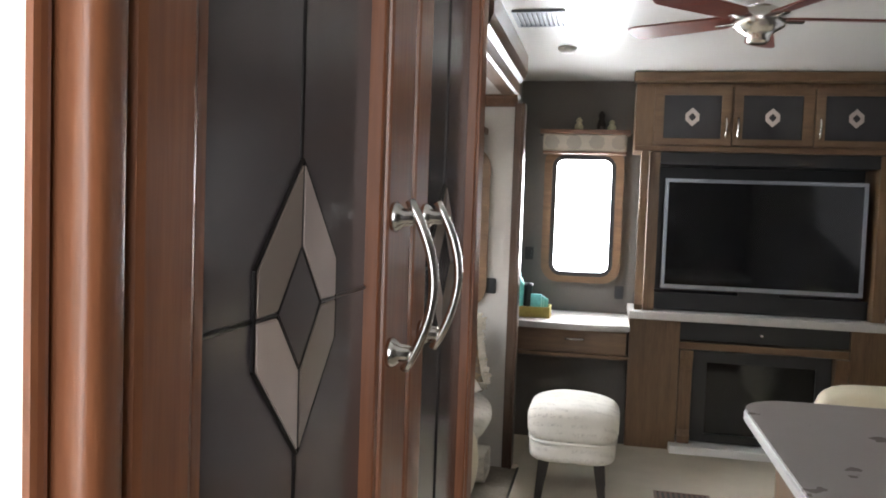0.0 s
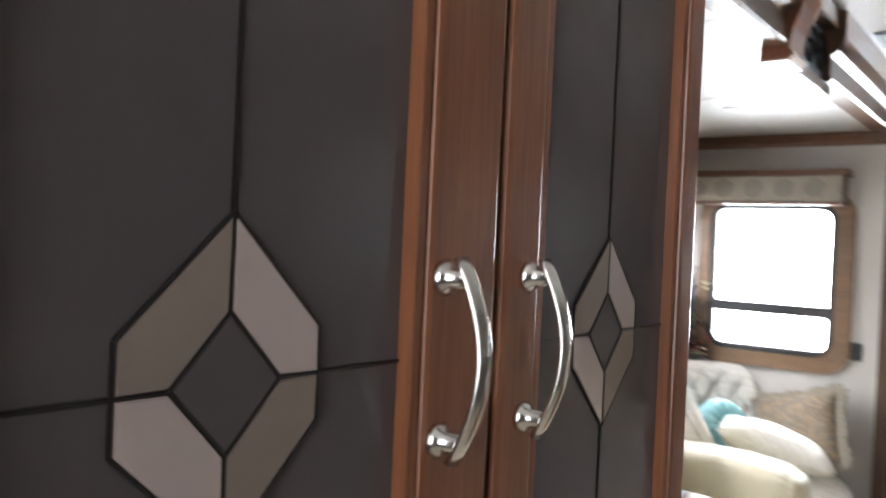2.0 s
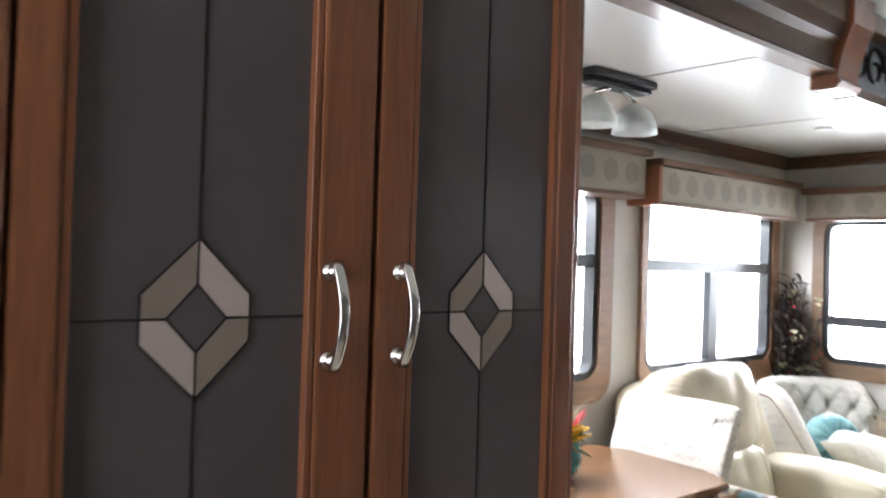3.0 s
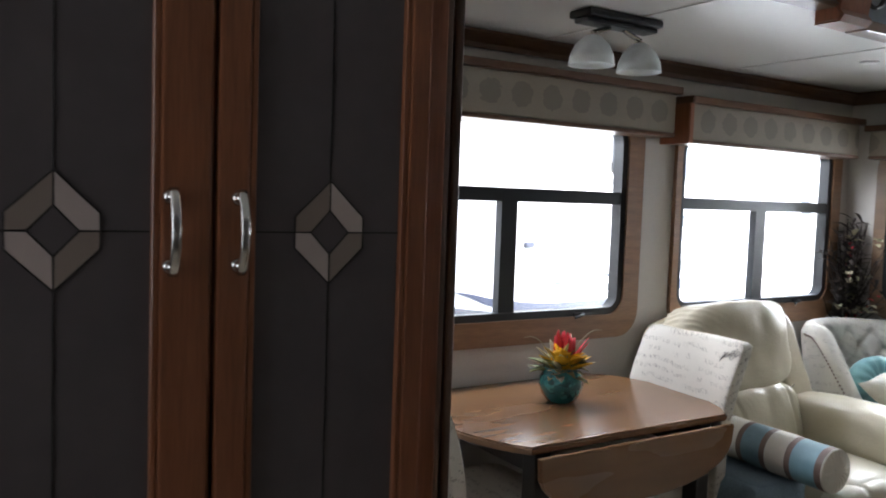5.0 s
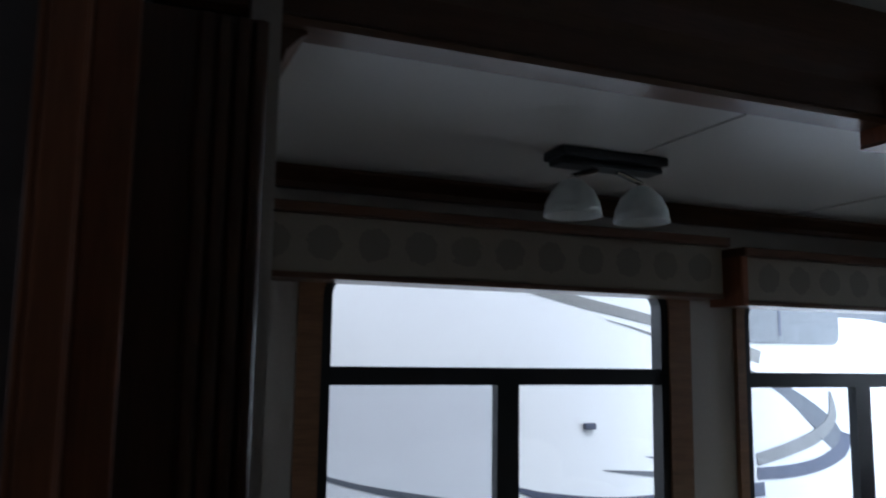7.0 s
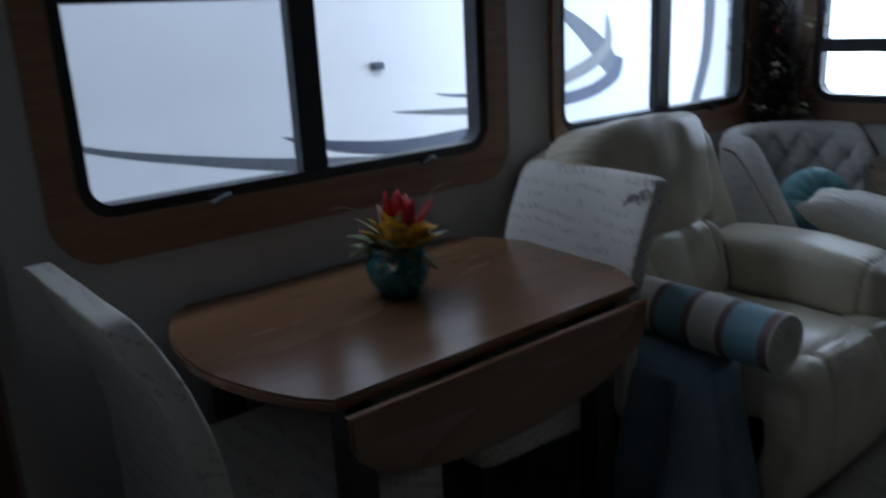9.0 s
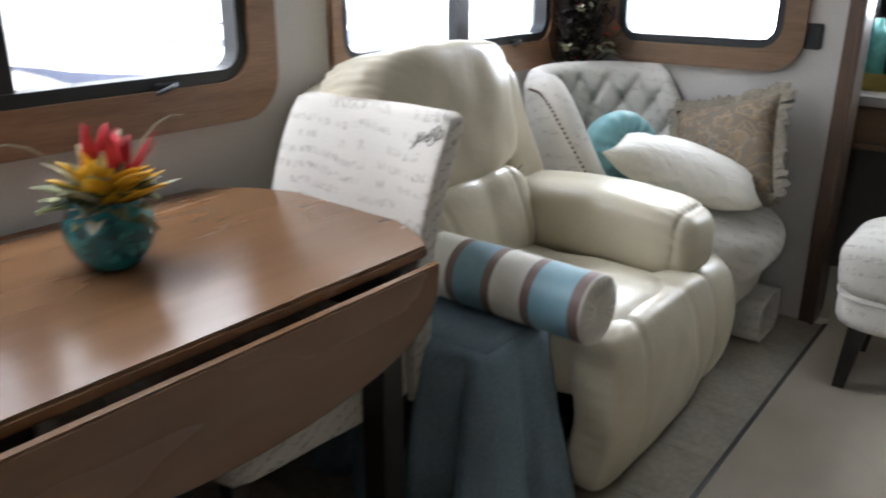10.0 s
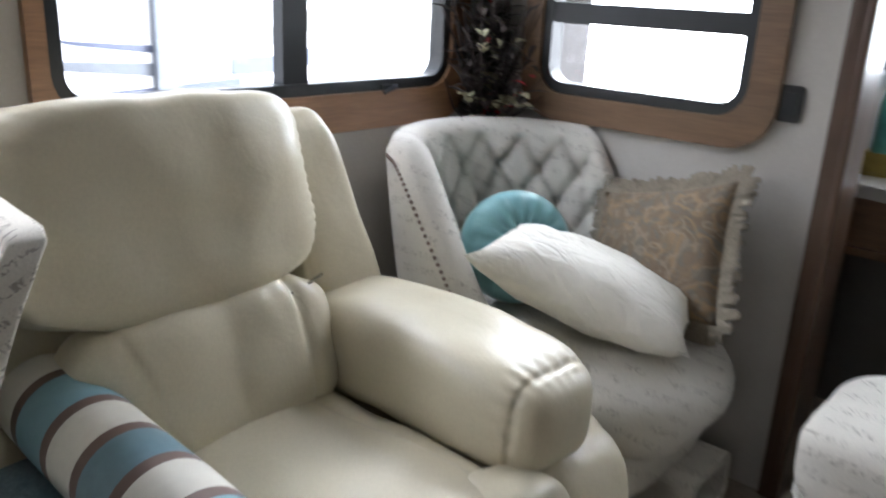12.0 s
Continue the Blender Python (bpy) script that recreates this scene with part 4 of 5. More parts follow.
# ---- recliner ----
def recliner():
    th = empty("recliner")
    tagged(th, "cream leather recliner with padded back and arm", "recliner")
    L = LEATHER
    y0, y1 = 2.90, 3.43
    yc = (y0 + y1) / 2
    w = y1 - y0
    tilt = pose(0, 0, 0, 0, -15, 0)

    def at(x, y, z):
        return Matrix.Translation((x, y, z))

    def bump_at(v, c, s):
        return math.exp(-((v - c) / s) ** 2)

    def pleats(p):
        # deep gathers at the near upper corner, short ones down the far edge
        near = max(-p.y / 0.322 - 0.35, 0) / 0.65
        far = max(p.y / 0.322 - 0.82, 0) / 0.18
        up = max(p.z / 0.2 + 0.15, 0)
        fold = (0.5 + 0.5 * math.sin(p.z * 210 + p.y * 120 + 4 * noise.noise(p * 11))) * (0.6 + noise.noise(p * 17))
        nick = (0.5 + 0.5 * math.sin(p.z * 230 + 0.9 * math.sin(p.z * 70))) ** 2
        return 0.009 * near * near * up * fold + 0.005 * far * nick

    def lumbar_form(p):
        # two curved seams and a few pulled creases at the far top
        crease_line = 0.010 * bump_at(abs(p.y + 0.03 * math.sin(6 * p.z)), 0.165 + 0.12 * p.z, 0.010)
        pull = 0.006 * max(p.y / 0.25, 0) * max(p.z / 0.15, 0) * (0.5 + 0.5 * math.sin(p.y * 95 + p.z * 45))
        return crease_line + pull - 0.012 * bump_at(abs(p.y), 0.08, 0.09)

    def seat_form(p):
        return 0.010 * bump_at(p.y - 0.12 * (p.x + 0.1), 0.17, 0.012) + 0.004 * bump_at(p.y, -0.18, 0.012) + 0.003 * math.sin(p.x * 21 + p.y * 9)

    def front_form(p):
        a = 0.010 * bump_at(p.y - 0.05 * math.cos(5 * p.z), 0.10, 0.009)
        b = 0.009 * bump_at(p.y + 0.03 * math.cos(6 * p.z), -0.16, 0.009)
        return a + b + 0.0012 * max(-p.y / 0.3 - 0.75, 0) / 0.25 * (1 + math.sin(p.z * 170))

    def arm_form(p):
        # the gathered cap at the arm's front
        cap = 0.006 * bump_at(p.x + 0.10 * max(-p.z, 0), 0.298, 0.006)
        g = 0.0016 * math.exp(-((p.x - 0.285) / 0.03) ** 2) * (1 + math.sin(math.atan2(p.z, p.y) * 23 + 2 * math.sin(p.y * 30)))
        return cap + g

    def roll(p):
        # the front panel bulges and rolls under
        return (p.x + 0.035 * (1 - (p.z / 0.22) ** 2) - 0.02 * max(-p.z, 0) / 0.2, p.y, p.z)
    part("base", box(-1.30, -0.56, 2.96, 3.74, 0.03, 0.20, 0.02), BLACKPLASTIC, th, "black metal base frame")
    part("seat", cushion(0.72, w + 0.02, 0.21, 5, 40, lambda p: (p.x, p.y, p.z + 0.03 * (1 - (p.y / w * 2) ** 2) + 0.02 * p.x), 0.006, 1, at(-0.80, yc, 0.366), seat_form), L, th, smooth=True)
    part("footrest", cushion(0.16, w + 0.12, 0.46, 5.2, 44, roll, 0.006, 2, at(-0.495, yc + 0.03, 0.255), front_form), L, th, smooth=True)
    part("lumbar", cushion(0.22, w + 0.02, 0.30, 4.0, 44, None, 0.008, 3, at(-1.055, yc, 0.565) @ tilt, lumbar_form), L, th, smooth=True)
    part("headrest", cushion(0.25, 0.645, 0.41, 5.2, 60, lambda p: (p.x + 0.02 * (p.z / 0.2) - 0.03 * (abs(p.y) / 0.32) ** 3, p.y - 0.015 * (p.z / 0.2), p.z + 0.05 * (p.y / 0.32) ** 2 * max(-p.z / 0.2, 0)), 0.010, 4, at(-1.135, 3.118, 0.874) @ tilt, pleats), L, th, smooth=True)
    part("back_shell", cushion(0.20, w + 0.22, 0.76, 5, 12, None, 0.004, 5, at(-1.29, yc + 0.03, 0.62) @ tilt), L, th, smooth=True)
    part("wing", cushion(0.22, 0.20, 0.66, 5.0, 24, lambda p: (p.x, p.y * (1 - 0.25 * p.z), p.z), 0.005, 6, at(-1.188, 3.540, 0.690) @ pose(0, 0, 0, 11, -14, 0), lambda p: 0.006 * bump_at(p.x, 0.085, 0.008)), L, th, smooth=True)
    part("arm_pad", cushion(0.70, 0.285, 0.225, 4.0, 50, lambda p: (p.x, p.y, p.z - 0.025 * (p.x / 0.35) ** 2 * (p.x > 0) + 0.015 * (p.x < 0) * (p.x / 0.35)), 0.005, 7, at(-0.815, 3.545, 0.551), arm_form), L, th, smooth=True)
    part("arm_side", cushion(0.88, 0.34, 0.47, 4.2, 20, lambda p: (p.x + 0.03 * (1 - (p.z / 0.23) ** 2), p.y, p.z), 0.006, 8, at(-0.87, 3.610, 0.262), lambda p: 0.007 * bump_at(p.x, 0.36, 0.008)), L, th, smooth=True)
    # dark lines painted as crease shade where the cushions meet
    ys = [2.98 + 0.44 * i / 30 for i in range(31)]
    part("crease_line", tube([(-0.985 - 0.5 * (y - 3.15) ** 2, y, 0.683 + 0.25 * (y - 3.15) ** 2 + 0.02 * (y - 3.15)) for y in ys], 0.0032, 6), LEATHER_CREASE_SHADE, th, "dark line painted as crease shade")
    part("crease_line", tube([(-0.925 - 0.8 * (y - 3.17) ** 2, y, 0.470 - 0.4 * (y - 3.17) ** 2) for y in ys], 0.0032, 6), LEATHER_CREASE_SHADE, th, "dark line painted as crease shade")
    return th


recliner()


def draped_table():
    """A low side table hidden by a throw."""
    th = empty("side_table")
    tagged(th, "low black side table under a throw", "table")
    part("tabletop", box(-1.10, -0.64, 2.69, 2.94, 0.44, 0.47, 0.004), BLACKWOOD, th)
    for x in (-1.08, -0.66):
        for y in (2.71, 2.92):
            part("leg", box(x - 0.015, x + 0.015, y - 0.015, y + 0.015, 0, 0.4395), BLACKWOOD, th)
    x0, x1, y0, y1, zt = -1.12, -0.625, 2.665, 2.955, 0.478
    bm = bmesh.new()
    # skirt unrolled round three sides, hanging in folds
    per = []
    n1, n2 = 26, 14
    for i in range(n1 + 1):
        per.append((x0 + (x1 - x0) * i / n1, y0, 0, -1))
    for i in range(1, n2 + 1):
        per.append((x1, y0 + (y1 - y0) * i / n2, 1, 0))
    rows = []
    for k, (x, y, nx, ny) in enumerate(per):
        s = k / (len(per) - 1)
        drop = 0.43 + 0.04 * math.sin(s * 9)
        col = []
        for j in range(15):
            h = j / 14
            fold = (0.040 * math.sin(s * 30 + 0.8 * h) + 0.016 * math.sin(s * 71 + 1 + h)) * h ** 0.7 + 0.05 * h + 0.11 * h * math.exp(-((s - 0.80) / 0.07) ** 2)
            r = 0.012 * (1 - (1 - min(h * 8, 1)) ** 2)
            col.append(bm.verts.new((x + nx * (r + fold), y + ny * (r + fold), zt - drop * h ** 1.05)))
        rows.append(col)
    for a, b in zip(rows, rows[1:]):
        for j in range(14):
            bm.faces.new((a[j], b[j], b[j + 1], a[j + 1]))
    tx = [[bm.verts.new((x0 + (x1 - x0) * i / 10, y0 + (y1 - y0) * j / 5, zt + 0.003 * math.sin(i + j * 2))) for j in range(6)] for i in range(11)]
    for i in range(10):
        for j in range(5):
            bm.faces.new((tx[i][j], tx[i + 1][j], tx[i + 1][j + 1], tx[i][j + 1]))
    bmesh.ops.recalc_face_normals(bm, faces=bm.faces[:])
    t = part("throw_blanket", bm, THROW, None, smooth=True)
    tagged(t, "slate blue plush throw draped in folds over a table", "throw")
    s = t.modifiers.new("thickness", "SOLIDIFY")
    s.thickness = 0.006


draped_table()


def bolster():
    th = empty("bolster_pillow")
    tagged(th, "striped blue, ivory and brown bolster pillow", "pillow")
    a, b = Vector((-1.15, 2.895, 0.563)), Vector((-0.466, 2.86, 0.563))
    L = (b - a).length
    R = 0.083
    turn = (b - a).to_track_quat("Z", "Y").to_matrix().to_4x4()
    m = Matrix.Translation(a) @ turn
    bands = [(0.078, BAND_WHITE), (0.025, BAND_BROWN), (0.100, BAND_BLUE), (0.025, BAND_BROWN), (0.090, BAND_WHITE), (0.025, BAND_BROWN), (0.090, BAND_BLUE_DARK), (0.025, BAND_BROWN), (0.090, BAND_WHITE), (0.025, BAND_BROWN), (0.105, BAND_BLUE), (0.028, BAND_BROWN)]
    total = sum(x for x, _ in bands)
    cuts, mats, run = [0.0], [], 0.0
    for x, mat in bands:
        run += x / total
        cuts.append(run)
        mats.append(mat)
    for c0, c1, mat in zip(cuts, cuts[1:], mats):
        pr = [(R * (1 + 0.012 * math.sin(12 * (c0 + (c1 - c0) * i / 4))), L * (c0 + (c1 - c0) * i / 4)) for i in range(5)]
        part("band", moved(lathe(pr, 32), m), mat, th, smooth=True)
    pr = [(R, 0), (R * 0.97, 0.006), (R * 0.5, 0.010), (0.0, 0.004)]
    for end, sign in ((L, 1), (0, -1)):
        own = bmesh.new()
        st = 40
        rows = []
        for r, z in pr[:-1]:
            rows.append([own.verts.new((r * math.cos(2 * math.pi * i / st), r * math.sin(2 * math.pi * i / st), end + sign * (z + (0.004 if i % 2 and r < R * 0.9 else 0)))) for i in range(st)])
        c = own.verts.new((0, 0, end + sign * 0.002))
        for p, q in zip(rows, rows[1:]):
            for i in range(st):
                own.faces.new((p[i], p[(i + 1) % st], q[(i + 1) % st], q[i]))
        for i in range(st):
            own.faces.new((rows[-1][i], rows[-1][(i + 1) % st], c))
        bmesh.ops.recalc_face_normals(own, faces=own.faces[:])
        part("end_cap", moved(own, m), BAND_WHITE, th, "gathered ivory end")
    return th


bolster()


# ---- tufted armchair ----
def tufted_chair():
    th = empty("tufted_armchair")
    tagged(th, "cream script-print tufted barrel armchair in the corner", "armchair")
    c = Vector((-0.985, 4.125, 0))
    R, T, ext = 0.285, 0.09, 0.15
    cell_u, cell_v = 0.115, 0.105
    arc = math.pi * R
    whole = arc + 2 * ext

    def station(d):
        """The point, outward way and turn at the distance d along the horseshoe, from the far arm round the back to the near one."""
        if d < ext:
            return Vector((c.x + ext - d, c.y, 0)), Vector((0, 0.95, 0))
        if d > ext + arc:
            return Vector((c.x + d - ext - arc, c.y, 0)), Vector((0, -0.95, 0))
        a = math.pi / 2 + (d - ext) / R
        return c.copy(), Vector((math.cos(a), math.sin(a) * 0.95, 0))

    def top_at(d):
        # level round the back, sweeping down along both arms
        reach = max(d - whole / 2 - 0.28, whole / 2 - 0.40 - d, 0)
        q = min(reach / 0.31, 1)
        return 0.925 - 0.40 * (q * q * (3 - 2 * q)) ** 0.9
    nu, rings = 150, 64
    bm = bmesh.new()
    rows = []
    for i in range(nu + 1):
        dist = whole * i / nu
        o, d = station(dist)
        top = top_at(dist)
        lean = 0.10 * max(1 - (abs(dist - whole / 2) / (whole * 0.45)) ** 2, 0)
        row = []
        for j in range(rings):
            s = j / rings
            if s < 0.45:
                z = 0.33 + (top - 0.045 - 0.33) * (s / 0.45)
                r = R
                uu, vv = (dist - whole / 2) / cell_u, (z - 0.50) / cell_v
                if z > 0.42:
                    dp, dq = uu - vv / 1.8, uu + vv / 1.8
                    dp, dq = abs(dp - round(dp)), abs(dq - round(dq))
                    fade = min((z - 0.42) / 0.06, 1) * min(max((top - 0.03 - z) / 0.05, 0), 1)
                    r += fade * (0.022 * (math.exp(-(dp / 0.07) ** 2) + math.exp(-(dq / 0.07) ** 2)) + 0.030 * math.exp(-(dp * dp + dq * dq) / 0.018) - 0.020)
            elif s < 0.62:
                b = math.pi * (s - 0.45) / 0.17
                r = R + T / 2 - T / 2 * math.cos(b) - 0.01
                z = top - 0.045 + 0.045 * math.sin(b)
            else:
                z = top - 0.045 - (top - 0.045 - 0.16) * (s - 0.62) / 0.38
                r = R + T - 0.05 * ((s - 0.62) / 0.38) ** 2
            r += lean * max(z - 0.45, 0)
            co = o + d * r + Vector((0, 0, z))
            co.y = min(co.y, EY - 0.012 - 0.0004 * j)
            co.x = max(co.x, SX + 0.012 + 0.0004 * j)
            row.append(bm.verts.new(co))
        rows.append(row)
    for p, q in zip(rows, rows[1:]):
        for j in range(rings - 1):
            bm.faces.new((p[j], q[j], q[j + 1], p[j + 1]))
    for row in (rows[0], rows[-1]):
        bm.faces.new(row)
    bmesh.ops.recalc_face_normals(bm, faces=bm.faces[:])
    part("tufted_back", bm, SCRIPT2, th, "deep diamond-tufted barrel back", smooth=True)
    for bj in range(1, 5):
        for bi in range(-5, 6):
            dist = whole / 2 + (bi + 0.5 * (bj % 2)) * cell_u
            z = 0.50 + bj * 0.9 * cell_v
            if not ext * 0.5 < dist < whole - ext * 0.5 or z > top_at(dist) - 0.06:
                continue
            o, d = station(dist)
            lean = 0.10 * max(1 - (abs(dist - whole / 2) / (whole * 0.45)) ** 2, 0)
            own = bmesh.new()
            bmesh.ops.create_icosphere(own, subdivisions=1, radius=0.009, matrix=Matrix.Translation(o + d * (R + 0.022 + lean * max(z - 0.45, 0)) + Vector((0, 0, z))))
            part("button", own, SCRIPT2, th, smooth=True)
    part("seat", cushion(0.76, 0.60, 0.25, 3.0, 16, None, 0.010, 3, Matrix.Translation((-0.79, 4.10, 0.37))), SCRIPT2, th, smooth=True)
    part("seat_base", cushion(0.66, 0.58, 0.20, 4, 10, lambda p: (p.x * (1 + 0.35 * p.z), p.y, p.z), 0.004, 4, Matrix.Translation((-0.81, 4.10, 0.23))), SCRIPT2, th, smooth=True)
    # nailheads along the sweeping front edge of the near arm
    bm = None
    for i in range(44):
        dist = whole * (0.70 + 0.295 * i / 43)
        o, d = station(dist)
        lean = 0.10 * max(1 - (abs(dist - whole / 2) / (whole * 0.45)) ** 2, 0)
        z = top_at(dist) - 0.055
        own = bmesh.new()
        bmesh.ops.create_icosphere(own, subdivisions=1, radius=0.0058, matrix=Matrix.Translation(o + d * (R + T + lean * max(z - 0.45, 0)) + Vector((0, 0, z))))
        bm = join(bm, own)
    tagged(part("nailhead_trim", bm, BAND_BROWN, th, "row of bronze nailheads"), kind="stuff")
    for x, y in ((-0.56, 3.90), (-0.56, 4.30), (-1.12, 3.90), (-1.12, 4.30)):
        part("leg", box(x - 0.025, x + 0.025, y - 0.025, y + 0.025, 0.0, 0.14, 0.006), BLACKWOOD, th, "short dark leg")
    return th


tufted_chair()


def scroll_stand():
    """A cream loop at the base of the armchair's front."""
    th = empty("base_loop")
    tagged(th, "cream upholstered loop at the armchair's base", "footrest")
    o = rounded_rect(4.10, 4.34, 0.0, 0.16, 0.045)
    i = rounded_rect(4.125, 4.315, 0.025, 0.135, 0.03)
    part("loop", ring(o, i, -0.16, 0.0, lambda u, v, n: (-0.43 + n, u, v)), SCRIPT2, th)


scroll_stand()


def pillow_thing(name, label, w, h, t, m, mat, seed, fringe=False, lumps=0.006):
    th = empty(name)
    tagged(th, label, "pillow")
    part("cover", pillow(w, h, t, m, lumps, seed), mat, th, smooth=True)
    if fringe:
        rnd = random.Random(3)
        bm = bmesh.new()
        n = 230
        for i in range(n):
            s = 4 * i / n
            side, f = int(s), (s - int(s)) * 2 - 1
            u, v = ((f, -1), (1, f), (-f, 1), (-1, -f))[side]
            p = Vector((u * w / 2 * (1 - (0.10 * (1 - v * v) if abs(u) > 0.99 else 0)), v * h / 2 * (1 - (0.10 * (1 - u * u) if abs(v) > 0.99 else 0)), 0))
            out = Vector((u if abs(u) > 0.99 else 0, v if abs(v) > 0.99 else 0, 0)).normalized()
            tip = p + out * 0.034 + Vector((rnd.uniform(-1, 1), rnd.uniform(-1, 1), rnd.uniform(-1, 1))) * 0.010
            sidev = Vector((-out.y, out.x, 0)) * 0.006
            for z in (-0.010, 0.010):
                zz = Vector((0, 0, z))
                bm.faces.new([bm.verts.new(q) for q in (p - sidev - out * 0.008 + zz, p + sidev - out * 0.008 + zz, tip + sidev + zz * 0.5, tip - sidev + zz * 0.5)])
        part("fringe", moved(bm, m), FRINGE, th, "beige brush fringe")
    return th


def facing(centre, normal, roll=0.0):
    return Matrix.Translation(centre) @ Vector(normal).to_track_quat("Z", "Y").to_matrix().to_4x4() @ pose(0, 0, 0, 0, 0, roll)


def basis(centre, along, across):
    x = Vector(along).normalized()
    z = x.cross(Vector(across)).normalized()
    y = z.cross(x)
    return Matrix((( x.x, y.x, z.x, centre[0]), (x.y, y.y, z.y, centre[1]), (x.z, y.z, z.z, centre[2]), (0, 0, 0, 1)))


pillow_thing("white_pillow", "white crinkled cotton pillow lying across the armchair seat", 0.55, 0.36, 0.20, basis((-0.735, 4.015, 0.612), (0.49, 0.17, -0.14), (-0.33, 0.87, -0.08)), WHITEPILLOW, 2.0, lumps=0.012)
pillow_thing("paisley_pillow", "brown paisley brocade pillow with beige fringe", 0.43, 0.39, 0.15, basis((-0.687, 4.275, 0.650), (0.44, -0.048, 0.126), (-0.127, 0.21, 0.344)), PAISLEY, 4.0, True)


def round_pillow():
    th = empty("round_pillow")
    tagged(th, "round teal satin pillow with gathered pleats", "pillow")
    bm = bmesh.new()
    st, R = 64, 0.150
    pr = [(0.015, 0.03), (0.05, 0.052), (0.09, 0.062), (0.125, 0.054), (0.148, 0.03), (R, 0.0), (0.148, -0.03), (0.1, -0.055), (0.03, -0.04)]
    rows = []
    for r, z in pr:
        rows.append([bm.verts.new((r * math.cos(2 * math.pi * i / st), r * math.sin(2 * math.pi * i / st), z + (0.012 * math.cos(i * math.pi / 2) * (1 - r / 0.15) ** 0.5 if r < 0.149 else 0))) for i in range(st)])
    for p, q in zip(rows, rows[1:]):
        for i in range(st):
            bm.faces.new((p[i], p[(i + 1) % st], q[(i + 1) % st], q[i]))
    bm.faces.new(rows[0][::-1])
    bm.faces.new(rows[-1])
    bmesh.ops.recalc_face_normals(bm, faces=bm.faces[:])
    m = facing((-0.99, 4.06, 0.64), (0.75, -0.45, 0.35))
    part("cover", moved(bm, m), TEAL, th, smooth=True)
    own = bmesh.new()
    bmesh.ops.create_icosphere(own, subdivisions=2, radius=0.02, matrix=m @ Matrix.Translation((0, 0, 0.035)) @ Matrix.Diagonal((1, 1, 0.5, 1)))
    part("button", own, TEAL, th, smooth=True)


round_pillow()


# ---- stool ----
def stool():
    th = empty("footstool")
    tagged(th, "cream script-print upholstered stool on dark tapered legs", "stool")
    cx, cy = 0.038, 4.14
    part("cushion", cushion(0.475, 0.46, 0.20, 4.2, 13, lambda p: (p.x * (1 + 0.25 * p.z), p.y * (1 + 0.25 * p.z), p.z + 0.02 * (1 - (p.x / 0.22) ** 2) * (p.z > 0)), 0.006, 2, Matrix.Translation((cx, cy, 0.40))), SCRIPT2, th, smooth=True)
    part("seat_base", cushion(0.45, 0.44, 0.14, 4.5, 11, None, 0.004, 5, Matrix.Translation((cx, cy, 0.27))), SCRIPT2, th, smooth=True)
    part("piping", tube([(cx + 0.228 * math.copysign(abs(math.cos(a)) ** 0.5, math.cos(a)), cy + 0.228 * math.copysign(abs(math.sin(a)) ** 0.5, math.sin(a)), 0.318) for a in [2 * math.pi * (i + 0.5) / 48 for i in range(49)]], 0.005, 6), SCRIPT2, th)
    for sx in (-1, 1):
        for sy in (-1, 1):
            bm = bmesh.new()
            rows = []
            for z, r, k in ((0.0, 0.018, 0.165), (0.215, 0.028, 0.14)):
                rows.append([bm.verts.new((cx + sx * k + r * a, cy + sy * k + r * b, z)) for a, b in ((-1, -1), (1, -1), (1, 1), (-1, 1))])
            for i in range(4):
                bm.faces.new((rows[0][i], rows[0][(i + 1) % 4], rows[1][(i + 1) % 4], rows[1][i]))
            bm.faces.new(rows[0][::-1])
            bm.faces.new(rows[1])
            bmesh.ops.recalc_face_normals(bm, faces=bm.faces[:])
            part("leg", bm, BLACKWOOD, th, "dark tapered leg")


stool()


# ---- trailer graphics ----
swoosh([(2.05, 2.03), (2.45, 2.01), (2.80, 1.97), (3.30, 1.875), (3.80, 1.78), (4.5, 1.60)], [0.005, 0.02, 0.05, 0.06, 0.06, 0.08], RVPALE)
swoosh([(3.40, 1.795), (3.60, 1.75), (3.80, 1.695), (4.0, 1.64)], [0.002, 0.012, 0.018, 0.03], RVPALE)
swoosh([(1.60, 1.05), (1.82, 1.01), (2.0, 0.96), (2.24, 0.905), (2.70, 0.815), (3.3, 0.73)], [0.008, 0.02, 0.025, 0.035, 0.055, 0.08], RVGREY)
swoosh([(2.75, 0.93), (2.88, 0.90), (3.04, 0.855), (3.39, 0.805), (3.75, 0.80), (4.5, 0.83)], [0.003, 0.025, 0.05, 0.07, 0.075, 0.08], RVDARK, 0.007)
swoosh([(3.38, 0.98), (3.58, 0.96), (3.80, 0.94), (4.1, 0.92)], [0.003, 0.022, 0.038, 0.05], RVGREY)
swoosh([(3.66, 1.045), (3.80, 1.025), (4.1, 1.00)], [0.003, 0.016, 0.03], RVDARK)
swoosh([(4.30, 1.545), (4.50, 1.48), (4.70, 1.395), (4.90, 1.265), (5.04, 1.15), (5.13, 1.05)], [0.02, 0.04, 0.07, 0.12, 0.15, 0.10], RVGREY)
swoosh([(5.17, 1.14), (5.13, 1.04), (4.95, 0.96), (4.70, 0.925), (4.45, 0.92)], [0.08, 0.10, 0.08, 0.075, 0.07], RVDARK, 0.006)
swoosh([(5.05, 1.40), (5.06, 1.24), (4.93, 1.13), (4.70, 1.055), (4.45, 1.00)], [0.004, 0.07, 0.085, 0.075, 0.07], RVPALE, 0.008)
